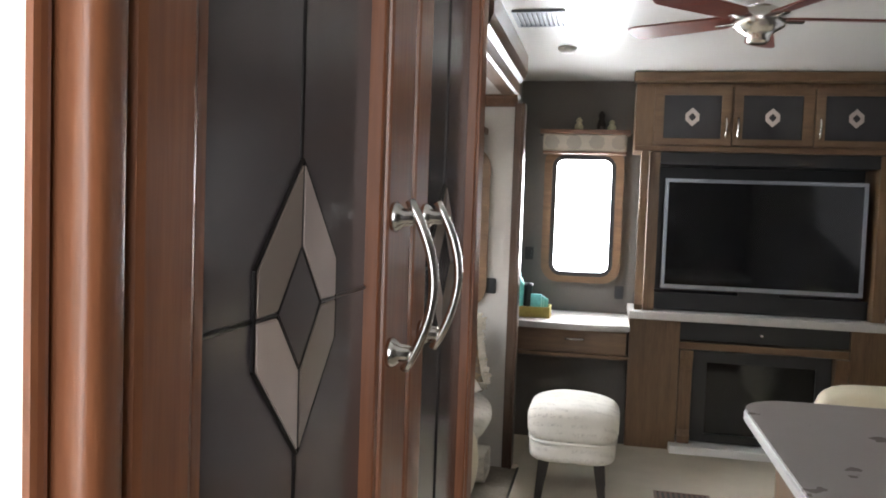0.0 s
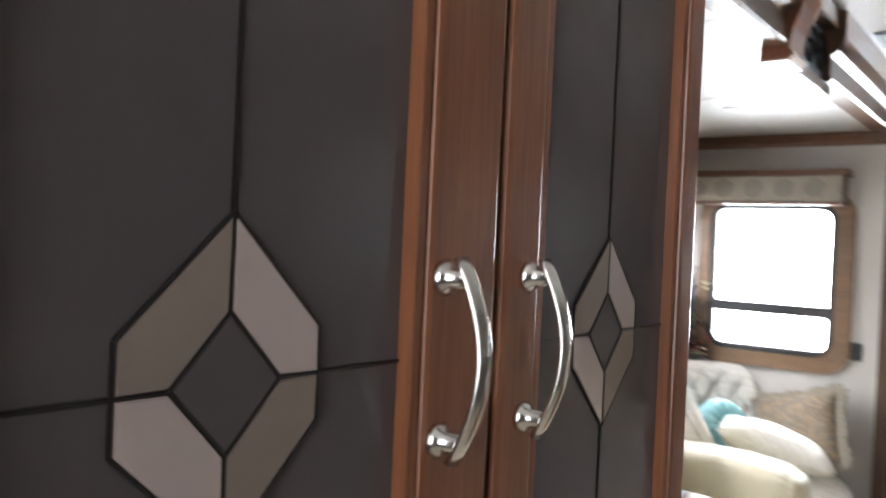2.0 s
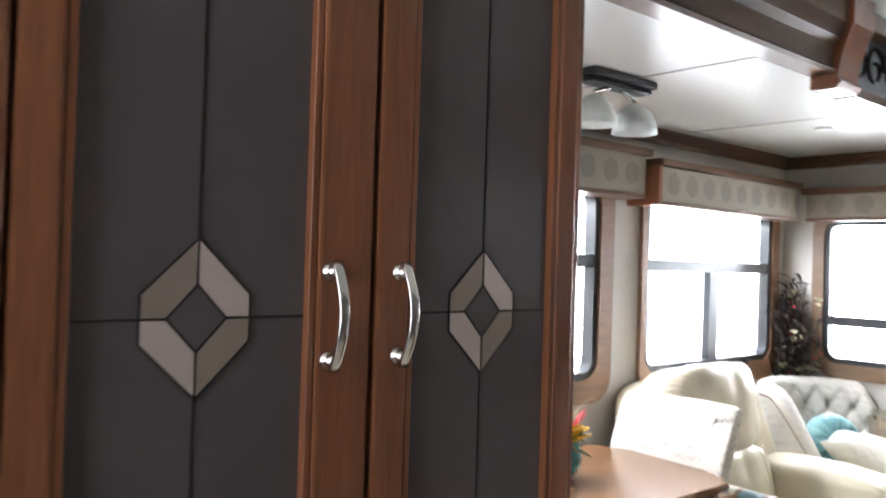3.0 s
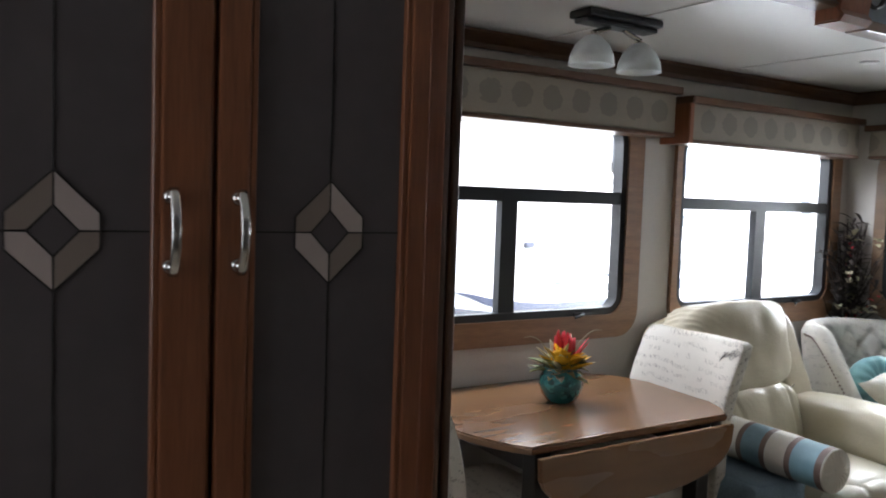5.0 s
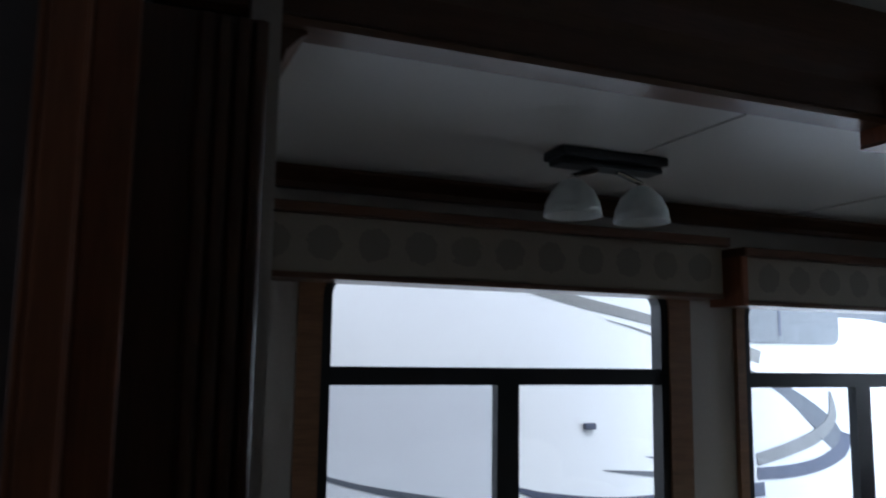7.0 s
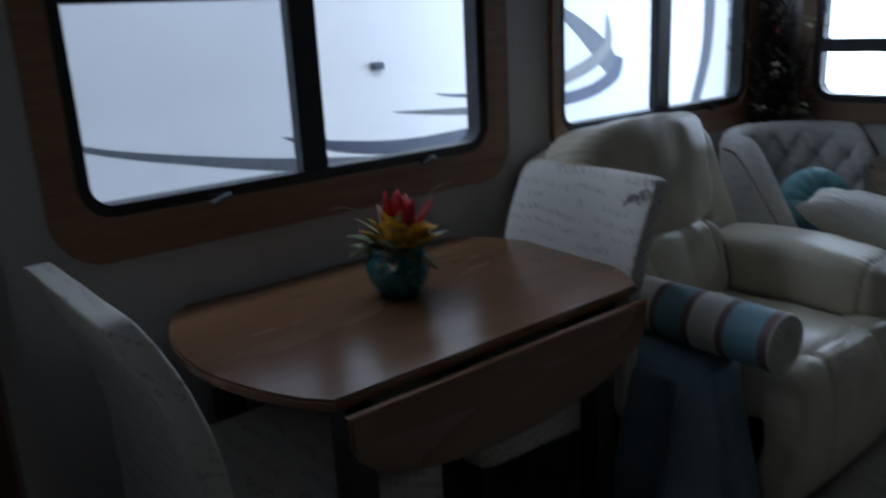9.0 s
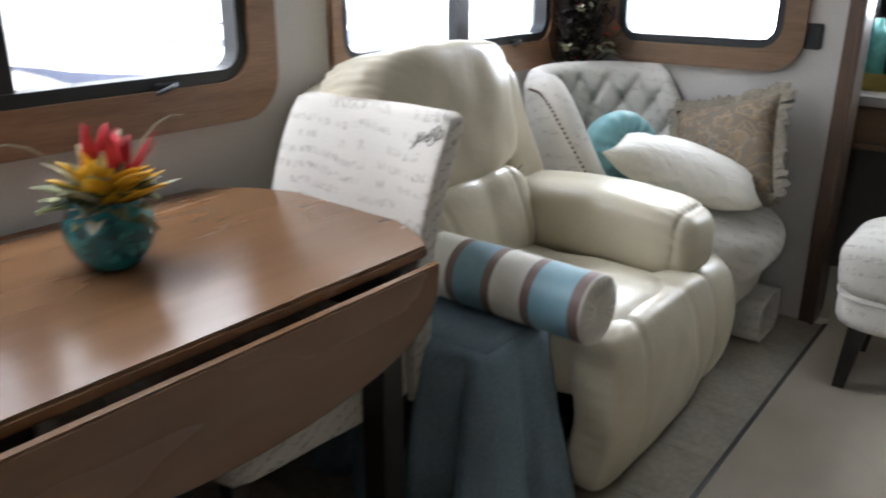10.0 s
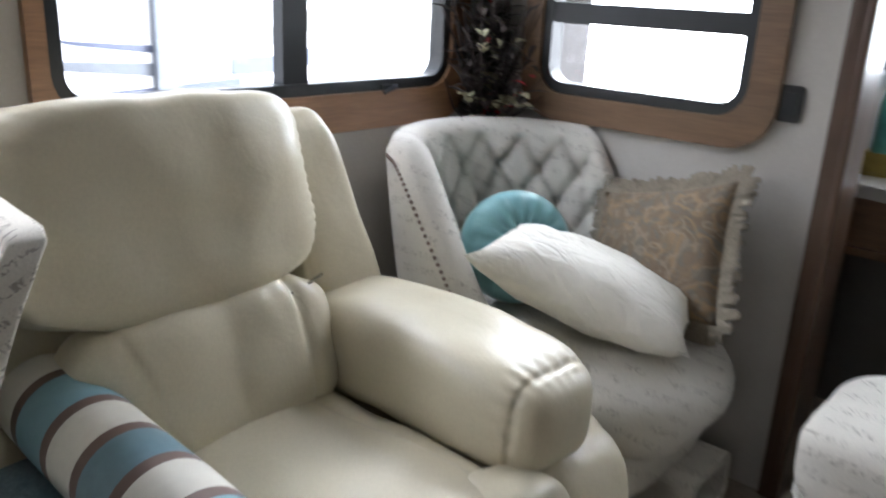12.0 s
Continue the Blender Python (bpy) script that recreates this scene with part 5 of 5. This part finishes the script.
swoosh([(5.10, 1.905), (5.52, 1.88), (5.90, 1.785), (6.12, 1.61), (6.165, 1.42), (6.14, 1.08), (6.0, 0.70)], [0.09, 0.075, 0.08, 0.11, 0.13, 0.12, 0.10], RVGREY)
part("hatch", prism(rounded_rect(3.98, 5.13, 1.685, 2.10, 0.06), 0.03, lambda u, v, n: (NX + n, u, v), 0.006), RVHATCH, rv, "grey hatch panel with rounded corners")
part("hatch_seam", box(NX + 0.0302, NX + 0.033, 4.625, 4.645, 1.73, 2.05), RVDARK, rv)
part("latch", box(NX + 0.001, NX + 0.03, 3.255, 3.325, 1.20, 1.235, 0.008), RVDARK, rv, "small dark catch on the trailer side")
part("awning_arm", box(NX + 0.001, NX + 0.045, 4.08, 4.175, -0.2, 1.66, 0.006), RVHATCH, rv, "grey upright awning arm")
part("corner_moulding", box(NX - 0.002, NX + 0.02, 6.40, 6.44, -0.3, 2.7, 0.004), SILVER, rv)


# ---- ceiling light in the slide ----
def ceiling_light():
    th = empty("ceiling_light")
    tagged(th, "dark two-arm ceiling light with frosted glass shades", "ceiling light")
    c = Vector((-0.92, 2.125, ZS))
    part("canopy", box(c.x - 0.055, c.x + 0.055, c.y - 0.172, c.y + 0.172, ZS - 0.028, ZS - 0.001, 0.008), BLACK, th, "dark bronze ceiling plate")
    part("canopy_rail", box(c.x - 0.035, c.x + 0.035, c.y - 0.165, c.y + 0.165, ZS - 0.045, ZS - 0.029, 0.005), BLACK, th)
    for y in (2.015, 2.24):
        part("arm", tube([(c.x, c.y + (y - c.y) * 0.3, ZS - 0.046), (c.x, y - (y - c.y) * 0.25, ZS - 0.062), (c.x, y, ZS - 0.07), (c.x, y, ZS - 0.098)], 0.008, 8), CHROME, th, "polished chrome arm")
        part("socket", lathe([(0, 0), (0.018, 0), (0.022, -0.02), (0.012, -0.03), (0, -0.03)], 16, None, (c.x, y, ZS - 0.078)), CHROME, th)
        pr = [(0.012, 0), (0.03, -0.008), (0.058, -0.035), (0.074, -0.07), (0.08, -0.105), (0.076, -0.105), (0.07, -0.07), (0.054, -0.038), (0.028, -0.013), (0.010, -0.005)]
        part("shade", lathe(pr, 28, None, (c.x, y, ZS - 0.078)), SHADE, th, "frosted white glass bowl shade", smooth=True)


ceiling_light()


# ---- ceiling fan ----
def ceiling_fan():
    th = empty("ceiling_fan")
    tagged(th, "ceiling fan with mahogany blades and nickel motor", "ceiling fan")
    cx, cy, z = 0.705, 3.16, 2.215
    part("motor", lathe([(0, 0.10), (0.05, 0.10), (0.09, 0.08), (0.10, 0.05), (0.095, 0.02), (0.06, 0.0), (0.045, -0.015), (0.045, -0.03), (0.03, -0.042), (0, -0.044)], 24, None, (cx, cy, z)), CHROME, th, smooth=True)
    part("down_rod", lathe([(0, 0), (0.014, 0), (0.014, 0.04), (0.06, 0.05), (0.07, 0.083), (0, 0.084)], 16, None, (cx, cy, z + 0.1)), CHROME, th)
    for k in range(5):
        a = 80 + k * 72
        bm = prism([(0.10, -0.03), (0.14, -0.052), (0.50, -0.065), (0.53, -0.05), (0.54, 0.0), (0.53, 0.05), (0.50, 0.065), (0.14, 0.052), (0.10, 0.03)], 0.008, None, 0.002)
        part("blade", moved(bm, Matrix.Translation((cx, cy, z + 0.05)) @ pose(0, 0, 0, 0, 0, a) @ pose(0, 0, 0, 11, 0, 0)), FANWOOD, th, "reddish mahogany blade")
        part("blade_iron", moved(box(0.06, 0.17, -0.012, 0.012, 0.038, 0.046, 0.003), Matrix.Translation((cx, cy, z)) @ pose(0, 0, 0, 0, 0, a)), CHROME, th)


ceiling_fan()


def grille(name, label, x0, x1, y0, y1, z, up, mat, cat):
    th = empty(name)
    tagged(th, label, cat)
    h = 0.006 if up else -0.012
    a, b = sorted((z + (0.001 if up else -0.001), z + h))
    for bx in (box(x0, x1, y0, y0 + 0.015, a, b), box(x0, x1, y1 - 0.015, y1, a, b), box(x0, x0 + 0.015, y0 + 0.0155, y1 - 0.0155, a, b), box(x1 - 0.015, x1, y0 + 0.0155, y1 - 0.0155, a, b)):
        part("rim", bx, mat, th)
    # Flat black sheet standing for the shade in the hollow behind the slats.
    part("recess_shade", box(x0 + 0.016, x1 - 0.016, y0 + 0.016, y1 - 0.016, *sorted((z + (0.0005 if up else -0.0005), z + (0.0015 if up else -0.0015)))), BLACKPLASTIC, th)
    n = 9
    for i in range(n):
        x = x0 + 0.02 + (x1 - x0 - 0.04) * (i + 0.5) / n
        part("slat", box(x - 0.006, x + 0.006, y0 + 0.0155, y1 - 0.0155, *sorted((z + (0.002 if up else -0.002), z + h * 0.9))), mat, th)


grille("floor_vent", "brown slatted floor vent in the carpet", 0.475, 0.765, 4.13, 4.285, 0.0, True, BAND_BROWN, "vent")
grille("ceiling_vent", "grey slatted ceiling vent", -0.30, -0.06, 3.50, 3.80, ZM, False, SILVER, "vent")
det = empty("smoke_detector")
tagged(det, "small white round ceiling detector", "detector")
part("housing", lathe([(0, -0.03), (0.035, -0.03), (0.05, -0.012), (0.052, -0.001), (0, -0.001)], 20, None, (-0.09, 4.35, ZM)), WHITEPAINT, det, smooth=True)
spot = empty("ceiling_downlight")
tagged(spot, "small white recessed downlight in the slide ceiling", "downlight")
part("rim", lathe([(0, -0.006), (0.03, -0.008), (0.04, -0.001), (0, -0.001)], 20, None, (-0.85, 3.55, ZS)), WHITEPAINT, spot, smooth=True)


# ---- desk and media wall ----
DX0, DX1, CF = SIDE_X + 0.003, 0.335, 5.12


def desk():
    th = empty("desk")
    tagged(th, "built-in brown desk with pale top and one drawer", "desk")
    pts = [(DX0, RY - 0.003), (DX0, 4.87)]
    for i in range(0, 9):
        s = i / 8
        pts.append((DX0 + 0.04 + (DX1 - DX0 - 0.05) * s, 4.87 - 0.045 * math.sin(math.pi * s)))
    pts += [(DX1 - 0.002, 4.87), (DX1 - 0.002, RY - 0.003)]
    part("desktop", prism(pts, 0.038, lambda u, v, n: (u, v, 0.771 + n), 0.006), DESKTOP, th, "pale speckled laminate top")
    part("drawer", box(DX0 + 0.02, DX1 - 0.02, 4.90, 5.30, 0.62, 0.762, 0.004), OAK_X, th, "brown drawer front")
    part("rail", box(DX0, DX1 - 0.002, 4.893, 4.925, 0.593, 0.617, 0.003), OAK_X, th)
    part("modesty_panel", box(DX0, DX1 - 0.002, CF + 0.03, CF + 0.05, 0, 0.592), REARWALL, th, "dark taupe knee-hole back")
    bm = None
    for x in (-0.045, 0.045):
        bm = join(bm, moved(lathe([(0, 0), (0.01, 0), (0.008, 0.015), (0, 0.016)], 12), pose(x, 4.899, 0.708, 90, 0, 0)))
    bm = tube([(-0.06 + 0.12 * i / 10, 4.882 - 0.012 * math.sin(math.pi * i / 10), 0.708) for i in range(11)], 0.007, 8, bm)
    part("pull", bm, CHROME, th, "nickel drawer pull", smooth=True)


desk()


def small_diamond(parent, x, z, y, hw, hh):
    out = [(x, z + hh), (x + hw, z + hh * 0.35), (x + hw, z - hh * 0.35), (x, z - hh), (x - hw, z - hh * 0.35), (x - hw, z + hh * 0.35)]
    inn = [(x, z + hh * 0.45), (x + hw * 0.5, z + hh * 0.08), (x + hw * 0.5, z - hh * 0.08), (x, z - hh * 0.45), (x - hw * 0.5, z - hh * 0.08), (x - hw * 0.5, z + hh * 0.08)]
    part("mirror_facet", ring(out, inn, 0, 0.004, lambda u, v, n: (u, y - n, v)), FACET_A, parent, "small bevelled mirror diamond")


def media_wall():
    th = empty("media_cabinet")
    tagged(th, "brown oak media wall cabinet with fireplace and television niche", "cabinet")
    x0, x1 = DX1, RX - 0.003
    part("base_side", box(x0, 0.652, CF, RY - 0.003, 0.0, 0.832), OAK, th)
    part("base_side", box(1.66, x1, CF, RY - 0.003, 0.0, 0.832), OAK, th)
    part("mantel", box(x0 - 0.01, x1, CF - 0.055, RY - 0.003, 0.834, 0.885, 0.008), DESKTOP, th, "pale speckled mantel shelf")
    part("niche_back", box(0.40, x1 - 0.12, RY - 0.06, RY - 0.003, 0.886, 1.90), BLACKPLASTIC, th)
    part("niche_side", box(0.415, 0.482, CF + 0.02, RY - 0.061, 0.886, 1.90), OAK, th)
    part("niche_side", box(1.775, 1.85, CF + 0.02, RY - 0.061, 0.886, 1.90), OAK, th)
    part("niche_head", box(0.483, 1.774, CF + 0.03, RY - 0.061, 1.82, 1.90), BLACKPLASTIC, th)
    part("niche_sill", box(0.483, 1.774, CF + 0.12, RY - 0.061, 0.886, 1.00), BLACKPLASTIC, th)
    pr = [(0, 0.886), (0.03, 0.886), (0.045, 0.92), (0.035, 1.0), (0.03, 1.30), (0.05, 1.42), (0.10, 1.60), (0.085, 1.66), (0.09, 1.76), (0.12, 1.86), (0.12, 1.90), (0, 1.90)]
    for x in (0.36, 1.86):
        part("corbel", prism(pr, 0.05, lambda u, v, n, x=x: (x + n, CF + 0.03 - u * 0.6, v), 0.005), OAK, th, "carved oak corbel")
    part("upper_carcass", box(0.315, x1, CF + 0.022, RY - 0.003, 1.902, 2.33), OAK, th)
    part("cornice", box(0.295, x1, CF - 0.05, CF + 0.05, 2.335, ZM - 0.004, 0.012, 3), OAK_X, th)
    part("lower_rail", box(0.315, x1, CF - 0.01, CF + 0.0215, 1.902, 1.935, 0.004), OAK_X, th)
    for a, b, hx in ((0.43, 0.893, 0.865), (0.905, 1.37, 0.935), (1.382, 1.85, 1.412)):
        d = empty("door")
        d.parent = th
        part("door_frame", ring([(a, 1.942), (b, 1.942), (b, 2.30), (a, 2.30)], [(a + 0.058, 1.985), (b - 0.058, 1.985), (b - 0.058, 2.255), (a + 0.058, 2.255)], 0, 0.02, lambda u, v, n: (u, CF + 0.021 - n, v)), OAK_X, d)
        part("pane", box(a + 0.055, b - 0.055, CF + 0.010, CF + 0.018, 1.982, 2.258), SMOKE_DARK, d)
        small_diamond(d, (a + b) / 2, 2.12, CF + 0.0095, 0.042, 0.058)
        bm = tube([(hx, CF - 0.004 - 0.024 * math.sin(math.pi * i / 10), 1.99 + 0.13 * i / 10) for i in range(11)], 0.007, 8)
        part("handle", bm, CHROME, d, "nickel handle", smooth=True)
    # drawer and fireplace
    part("media_shelf", box(0.653, 1.659, CF + 0.03, RY - 0.003, 0.71, 0.832), BLACKPLASTIC, th, "black media drawer front")
    own = lathe([(0, 0), (0.012, 0), (0.01, 0.02), (0, 0.022)], 12)
    part("knob", moved(own, pose(1.145, CF + 0.0295, 0.765, 90, 0, 0)), CHROME, th)
    part("fire_lintel", box(0.653, 1.659, CF + 0.012, CF + 0.05, 0.652, 0.698, 0.004), OAK_X, th)
    for x in (0.657, 1.575):
        p = [(0, 0.055), (0.055, 0.055), (0.055, 0.10), (0.03, 0.14), (0.03, 0.52), (0.06, 0.60), (0.06, 0.65), (0, 0.65)]
        part("pilaster", prism(p, 0.08, lambda u, v, n, x=x: (x + n, CF + 0.03 - u, v), 0.004), OAK, th, "shaped oak pilaster")
    part("hearth", box(0.61, 1.70, CF - 0.09, CF + 0.2, 0.0, 0.05, 0.006), WHITEPAINT, th, "white hearth slab")
    return th


media_wall()


def fireplace():
    th = empty("electric_fireplace")
    tagged(th, "black electric fireplace with dark glass front", "fireplace")
    part("surround", ring([(0.742, 0.055), (1.57, 0.055), (1.57, 0.645), (0.742, 0.645)], [(0.83, 0.11), (1.48, 0.11), (1.48, 0.57), (0.83, 0.57)], 0, 0.05, lambda u, v, n: (u, CF + 0.09 - n, v)), BLACKPLASTIC, th)
    part("glass_front", box(0.825, 1.485, CF + 0.06, CF + 0.07, 0.105, 0.575), SCREEN, th, "dark glass")


fireplace()


def television():
    th = empty("television")
    tagged(th, "large flat television, switched off, silver bezel", "television")
    x0, x1, z0, z1, y = 0.522, 1.728, 1.03, 1.735, 5.20
    part("housing", box(x0, x1, y + 0.004, y + 0.05, z0, z1, 0.004), BLACKPLASTIC, th)
    part("bezel", ring([(x0, z0), (x1, z0), (x1, z1), (x0, z1)], [(x0 + 0.022, z0 + 0.026), (x1 - 0.022, z0 + 0.026), (x1 - 0.022, z1 - 0.022), (x0 + 0.022, z1 - 0.022)], 0, 0.014, lambda u, v, n: (u, y + 0.003 - n, v)), SILVER, th, "silver bezel")
    part("screen", box(x0 + 0.021, x1 - 0.021, y - 0.004, y + 0.002, z0 + 0.025, z1 - 0.021), SCREEN, th, "dark glossy screen")
    part("foot", box(1.0, 1.25, y + 0.01, y + 0.12, 1.0005, 1.029), BLACKPLASTIC, th)


television()


# tray with aqua things on the desk
def tray():
    th = empty("desk_tray")
    tagged(th, "mustard tray on the desk", "tray")
    x0, x1, y0, y1 = -0.435, -0.17, 5.02, 5.20
    part("tray_base", box(x0, x1, y0, y1, 0.810, 0.818), BASKETM, th)
    for b in (box(x0, x1, y0, y0 + 0.008, 0.8185, 0.879, 0.002), box(x0, x1, y1 - 0.008, y1, 0.8185, 0.879, 0.002), box(x0, x0 + 0.008, y0 + 0.0085, y1 - 0.0085, 0.8185, 0.879, 0.002), box(x1 - 0.008, x1, y0 + 0.0085, y1 - 0.0085, 0.8185, 0.879, 0.002)):
        part("tray_side", b, BASKETM, th)
    t = empty("aqua_bottle")
    tagged(t, "tall aqua bottle standing in the tray", "bottle")
    part("bottle_body", lathe([(0, 0), (0.04, 0), (0.042, 0.01), (0.042, 0.20), (0.03, 0.235), (0.02, 0.24), (0.02, 0.27), (0, 0.27)], 20, None, (-0.392, 5.12, 0.8185)), AQUA, t, smooth=True)
    for i in range(4):
        b = empty("aqua_card_box")
        tagged(b, "small aqua box standing in the tray", "box", group="aqua boxes in the tray")
        part("carton", moved(box(-0.035, 0.035, -0.012, 0.012, 0, 0.14 - 0.012 * i, 0.003), pose(-0.262 + 0.012 * i, 5.06 + 0.03 * i, 0.8185, 0, 0, 8 * i - 10)), AQUA, b)
    k = empty("dark_jar")
    tagged(k, "small dark jar behind the aqua boxes", "jar")
    part("jar_body", lathe([(0, 0), (0.03, 0), (0.034, 0.05), (0.028, 0.16), (0.034, 0.20), (0, 0.205)], 16, None, (-0.325, 5.155, 0.8185)), BLACKPLASTIC, k, smooth=True)


tray()

# ornaments on the narrow pelmet
for x, h, mat, lab in ((-0.05, 0.085, PALELEAF, "small pale ornament on the pelmet"), (0.10, 0.13, TWIG, "small dark figurine-like bottle on the pelmet"), (0.17, 0.07, PALELEAF, "small pale shell on the pelmet")):
    o = empty("ornament")
    tagged(o, lab, "ornament")
    part("ornament_body", lathe([(0, 0), (0.028, 0), (0.03, h * 0.3), (0.016, h * 0.6), (0.022, h * 0.8), (0.008, h), (0, h)], 14, None, (x, RY - 0.06, 2.058)), mat, o, smooth=True)


# ---- dried arrangement in the corner ----
def arrangement():
    th = empty("dried_arrangement")
    tagged(th, "tall dark dried-flower arrangement in the corner", "dried flowers")
    rnd = random.Random(11)
    base = Vector((-1.395, 4.385, 0.84))
    part("urn", lathe([(0, -0.8435), (0.045, -0.8435), (0.05, -0.8), (0.035, -0.7), (0.04, -0.4), (0.052, -0.1), (0.04, 0.0), (0.035, 0.0), (0.04, -0.1), (0, -0.12)], 20, None, base), TWIG, th, smooth=True)
    tips = []
    for i in range(70):
        a = rnd.uniform(0, 2 * math.pi)
        sp = rnd.uniform(0.02, 0.25)
        h = rnd.uniform(0.12, 0.62)
        top = base + Vector((math.cos(a) * sp, math.sin(a) * sp, h))
        top.x = max(top.x, SX + 0.03)
        top.y = min(top.y, EY - 0.03)
        midp = base + (top - base) * 0.5 + Vector((rnd.uniform(-0.02, 0.02), rnd.uniform(-0.02, 0.02), 0))
        part("twig", tube([base, midp, top], lambda s: 0.0045 * (1 - 0.6 * s), 5), TWIG, th)
        tips.append(top)
    for nm, mat, sel, ln, wd in (("dry_foliage", TWIG, range(0, 70), 0.12, 0.020), ("pale_bloom", PALELEAF, range(0, 70, 3), 0.05, 0.040), ("red_bloom", RED, range(2, 70, 11), 0.04, 0.022)):
        b2 = bmesh.new()
        for i in sel:
            for k in range(5):
                a = rnd.uniform(0, 2 * math.pi)
                e = rnd.uniform(0.2, 1.2)
                at = base + (tips[i] - base) * rnd.uniform(0.25, 1.0 if nm == "dry_foliage" else 0.9)
                at.x, at.y = max(at.x, SX + 0.09), min(at.y, EY - 0.09)
                petal(b2, at, (math.cos(a) * math.cos(e), math.sin(a) * math.cos(e), math.sin(e)), ln * rnd.uniform(0.6, 1.2), wd, 0.3, i * 7 + k)
        tagged(part(nm, b2, mat, th, smooth=True), kind="stuff")


arrangement()


# ---- kitchen island ----
def island():
    th = empty("kitchen_island")
    tagged(th, "kitchen island with grey solid-surface top, oak base", "island")
    x0, x1, y0, y1 = 0.60, 1.55, 1.45, 2.53
    pts = rounded_rect(x0, x1, y0, y1, 0.16, 10)
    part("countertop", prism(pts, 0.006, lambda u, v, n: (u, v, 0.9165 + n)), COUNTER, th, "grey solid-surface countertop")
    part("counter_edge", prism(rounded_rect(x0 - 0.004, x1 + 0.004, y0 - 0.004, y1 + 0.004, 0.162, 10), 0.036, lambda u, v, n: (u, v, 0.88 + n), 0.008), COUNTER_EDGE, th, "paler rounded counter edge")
    part("base", box(x0 + 0.10, x1 - 0.08, y0 + 0.10, y1 - 0.12, 0.0, 0.879, 0.006), OAK, th)


island()


def tap():
    th = empty("sink_tap")
    tagged(th, "curved nickel tap on the island", "tap")
    part("spout", tube([(1.10, 2.10, 0.923), (1.10, 2.10, 0.98), (1.08, 2.09, 1.01), (1.03, 2.07, 1.02), (0.99, 2.05, 0.995)], 0.012, 10), CHROME, th, smooth=True)
    part("tap_base", lathe([(0, 0), (0.028, 0), (0.026, 0.012), (0.016, 0.02), (0, 0.021)], 16, None, (1.10, 2.10, 0.9226)), CHROME, th, smooth=True)


tap()

# second seat by the side wall: only its arm shows past the island
sofa = empty("sofa")
tagged(sofa, "cream leather sofa against the side wall", "sofa")
part("sofa_arm", cushion(0.75, 0.24, 0.62, 4.5, 10, None, 0.005, 3, Matrix.Translation((1.68, 4.45, 0.312))), LEATHER, sofa, smooth=True)
part("sofa_seat", cushion(0.68, 1.3, 0.40, 5, 10, None, 0.005, 5, Matrix.Translation((1.70, 3.66, 0.205))), LEATHER, sofa, smooth=True)
part("sofa_back", cushion(0.24, 1.35, 0.55, 4, 10, None, 0.006, 6, Matrix.Translation((1.94, 3.66, 0.66))), LEATHER, sofa, smooth=True)

# white blind in the bright window beside the cabinet, backlit by a hidden lamp
blind = empty("window_6")
structure(blind, "bright white window blind beside the tall cabinet", "window")
part("blind_cloth", box(-0.004, -0.002, -0.60, 0.0397, 0.5, 2.2), BLINDCLOTH, blind)
for bx in (box(-0.034, -0.001, -0.66, -0.601, 0.44, 2.26, 0.004), box(-0.034, -0.001, -0.6005, 0.0395, 0.44, 0.499, 0.004), box(-0.034, -0.001, -0.6005, 0.0395, 2.201, 2.26, 0.004)):
    part("frame_bar", bx, WHITEPAINT, blind)
structure(part("wall_blind", wall_mesh(FY, 0.0400, 0, ZM - 0.005, 0.03, [(-0.66, 0.0400, 0.44, 2.26)], lambda u, v, n: (n - 0.002, u, v)), WALL), "greige papered wall round the bright window", "wall")
# Added lamp hidden behind the cloth; no opening lies behind it.
area_lamp("blind_backlight", (-0.25, -0.29, 1.4), (1, -0.29, 1.4), 0.55, 1.4, 11)

# vinyl floor tiles of the slide
tile_mesh = None
for i in range(3):
    for j in range(12):
        x0 = -1.26 + i * 0.327
        y0 = NY + 0.03 + j * 0.272
        if tile_mesh is None:
            bm = box(0.0005, 0.3265, 0.0005, 0.2715, 0, 0.0035, 0.0012, 1)
            t = part("tile", bm, VINYL, slide_floor)
            tile_mesh = t.data
        else:
            t = new("tile", tile_mesh)
            t.parent = slide_floor
        t.location = (x0, y0, -0.0038)
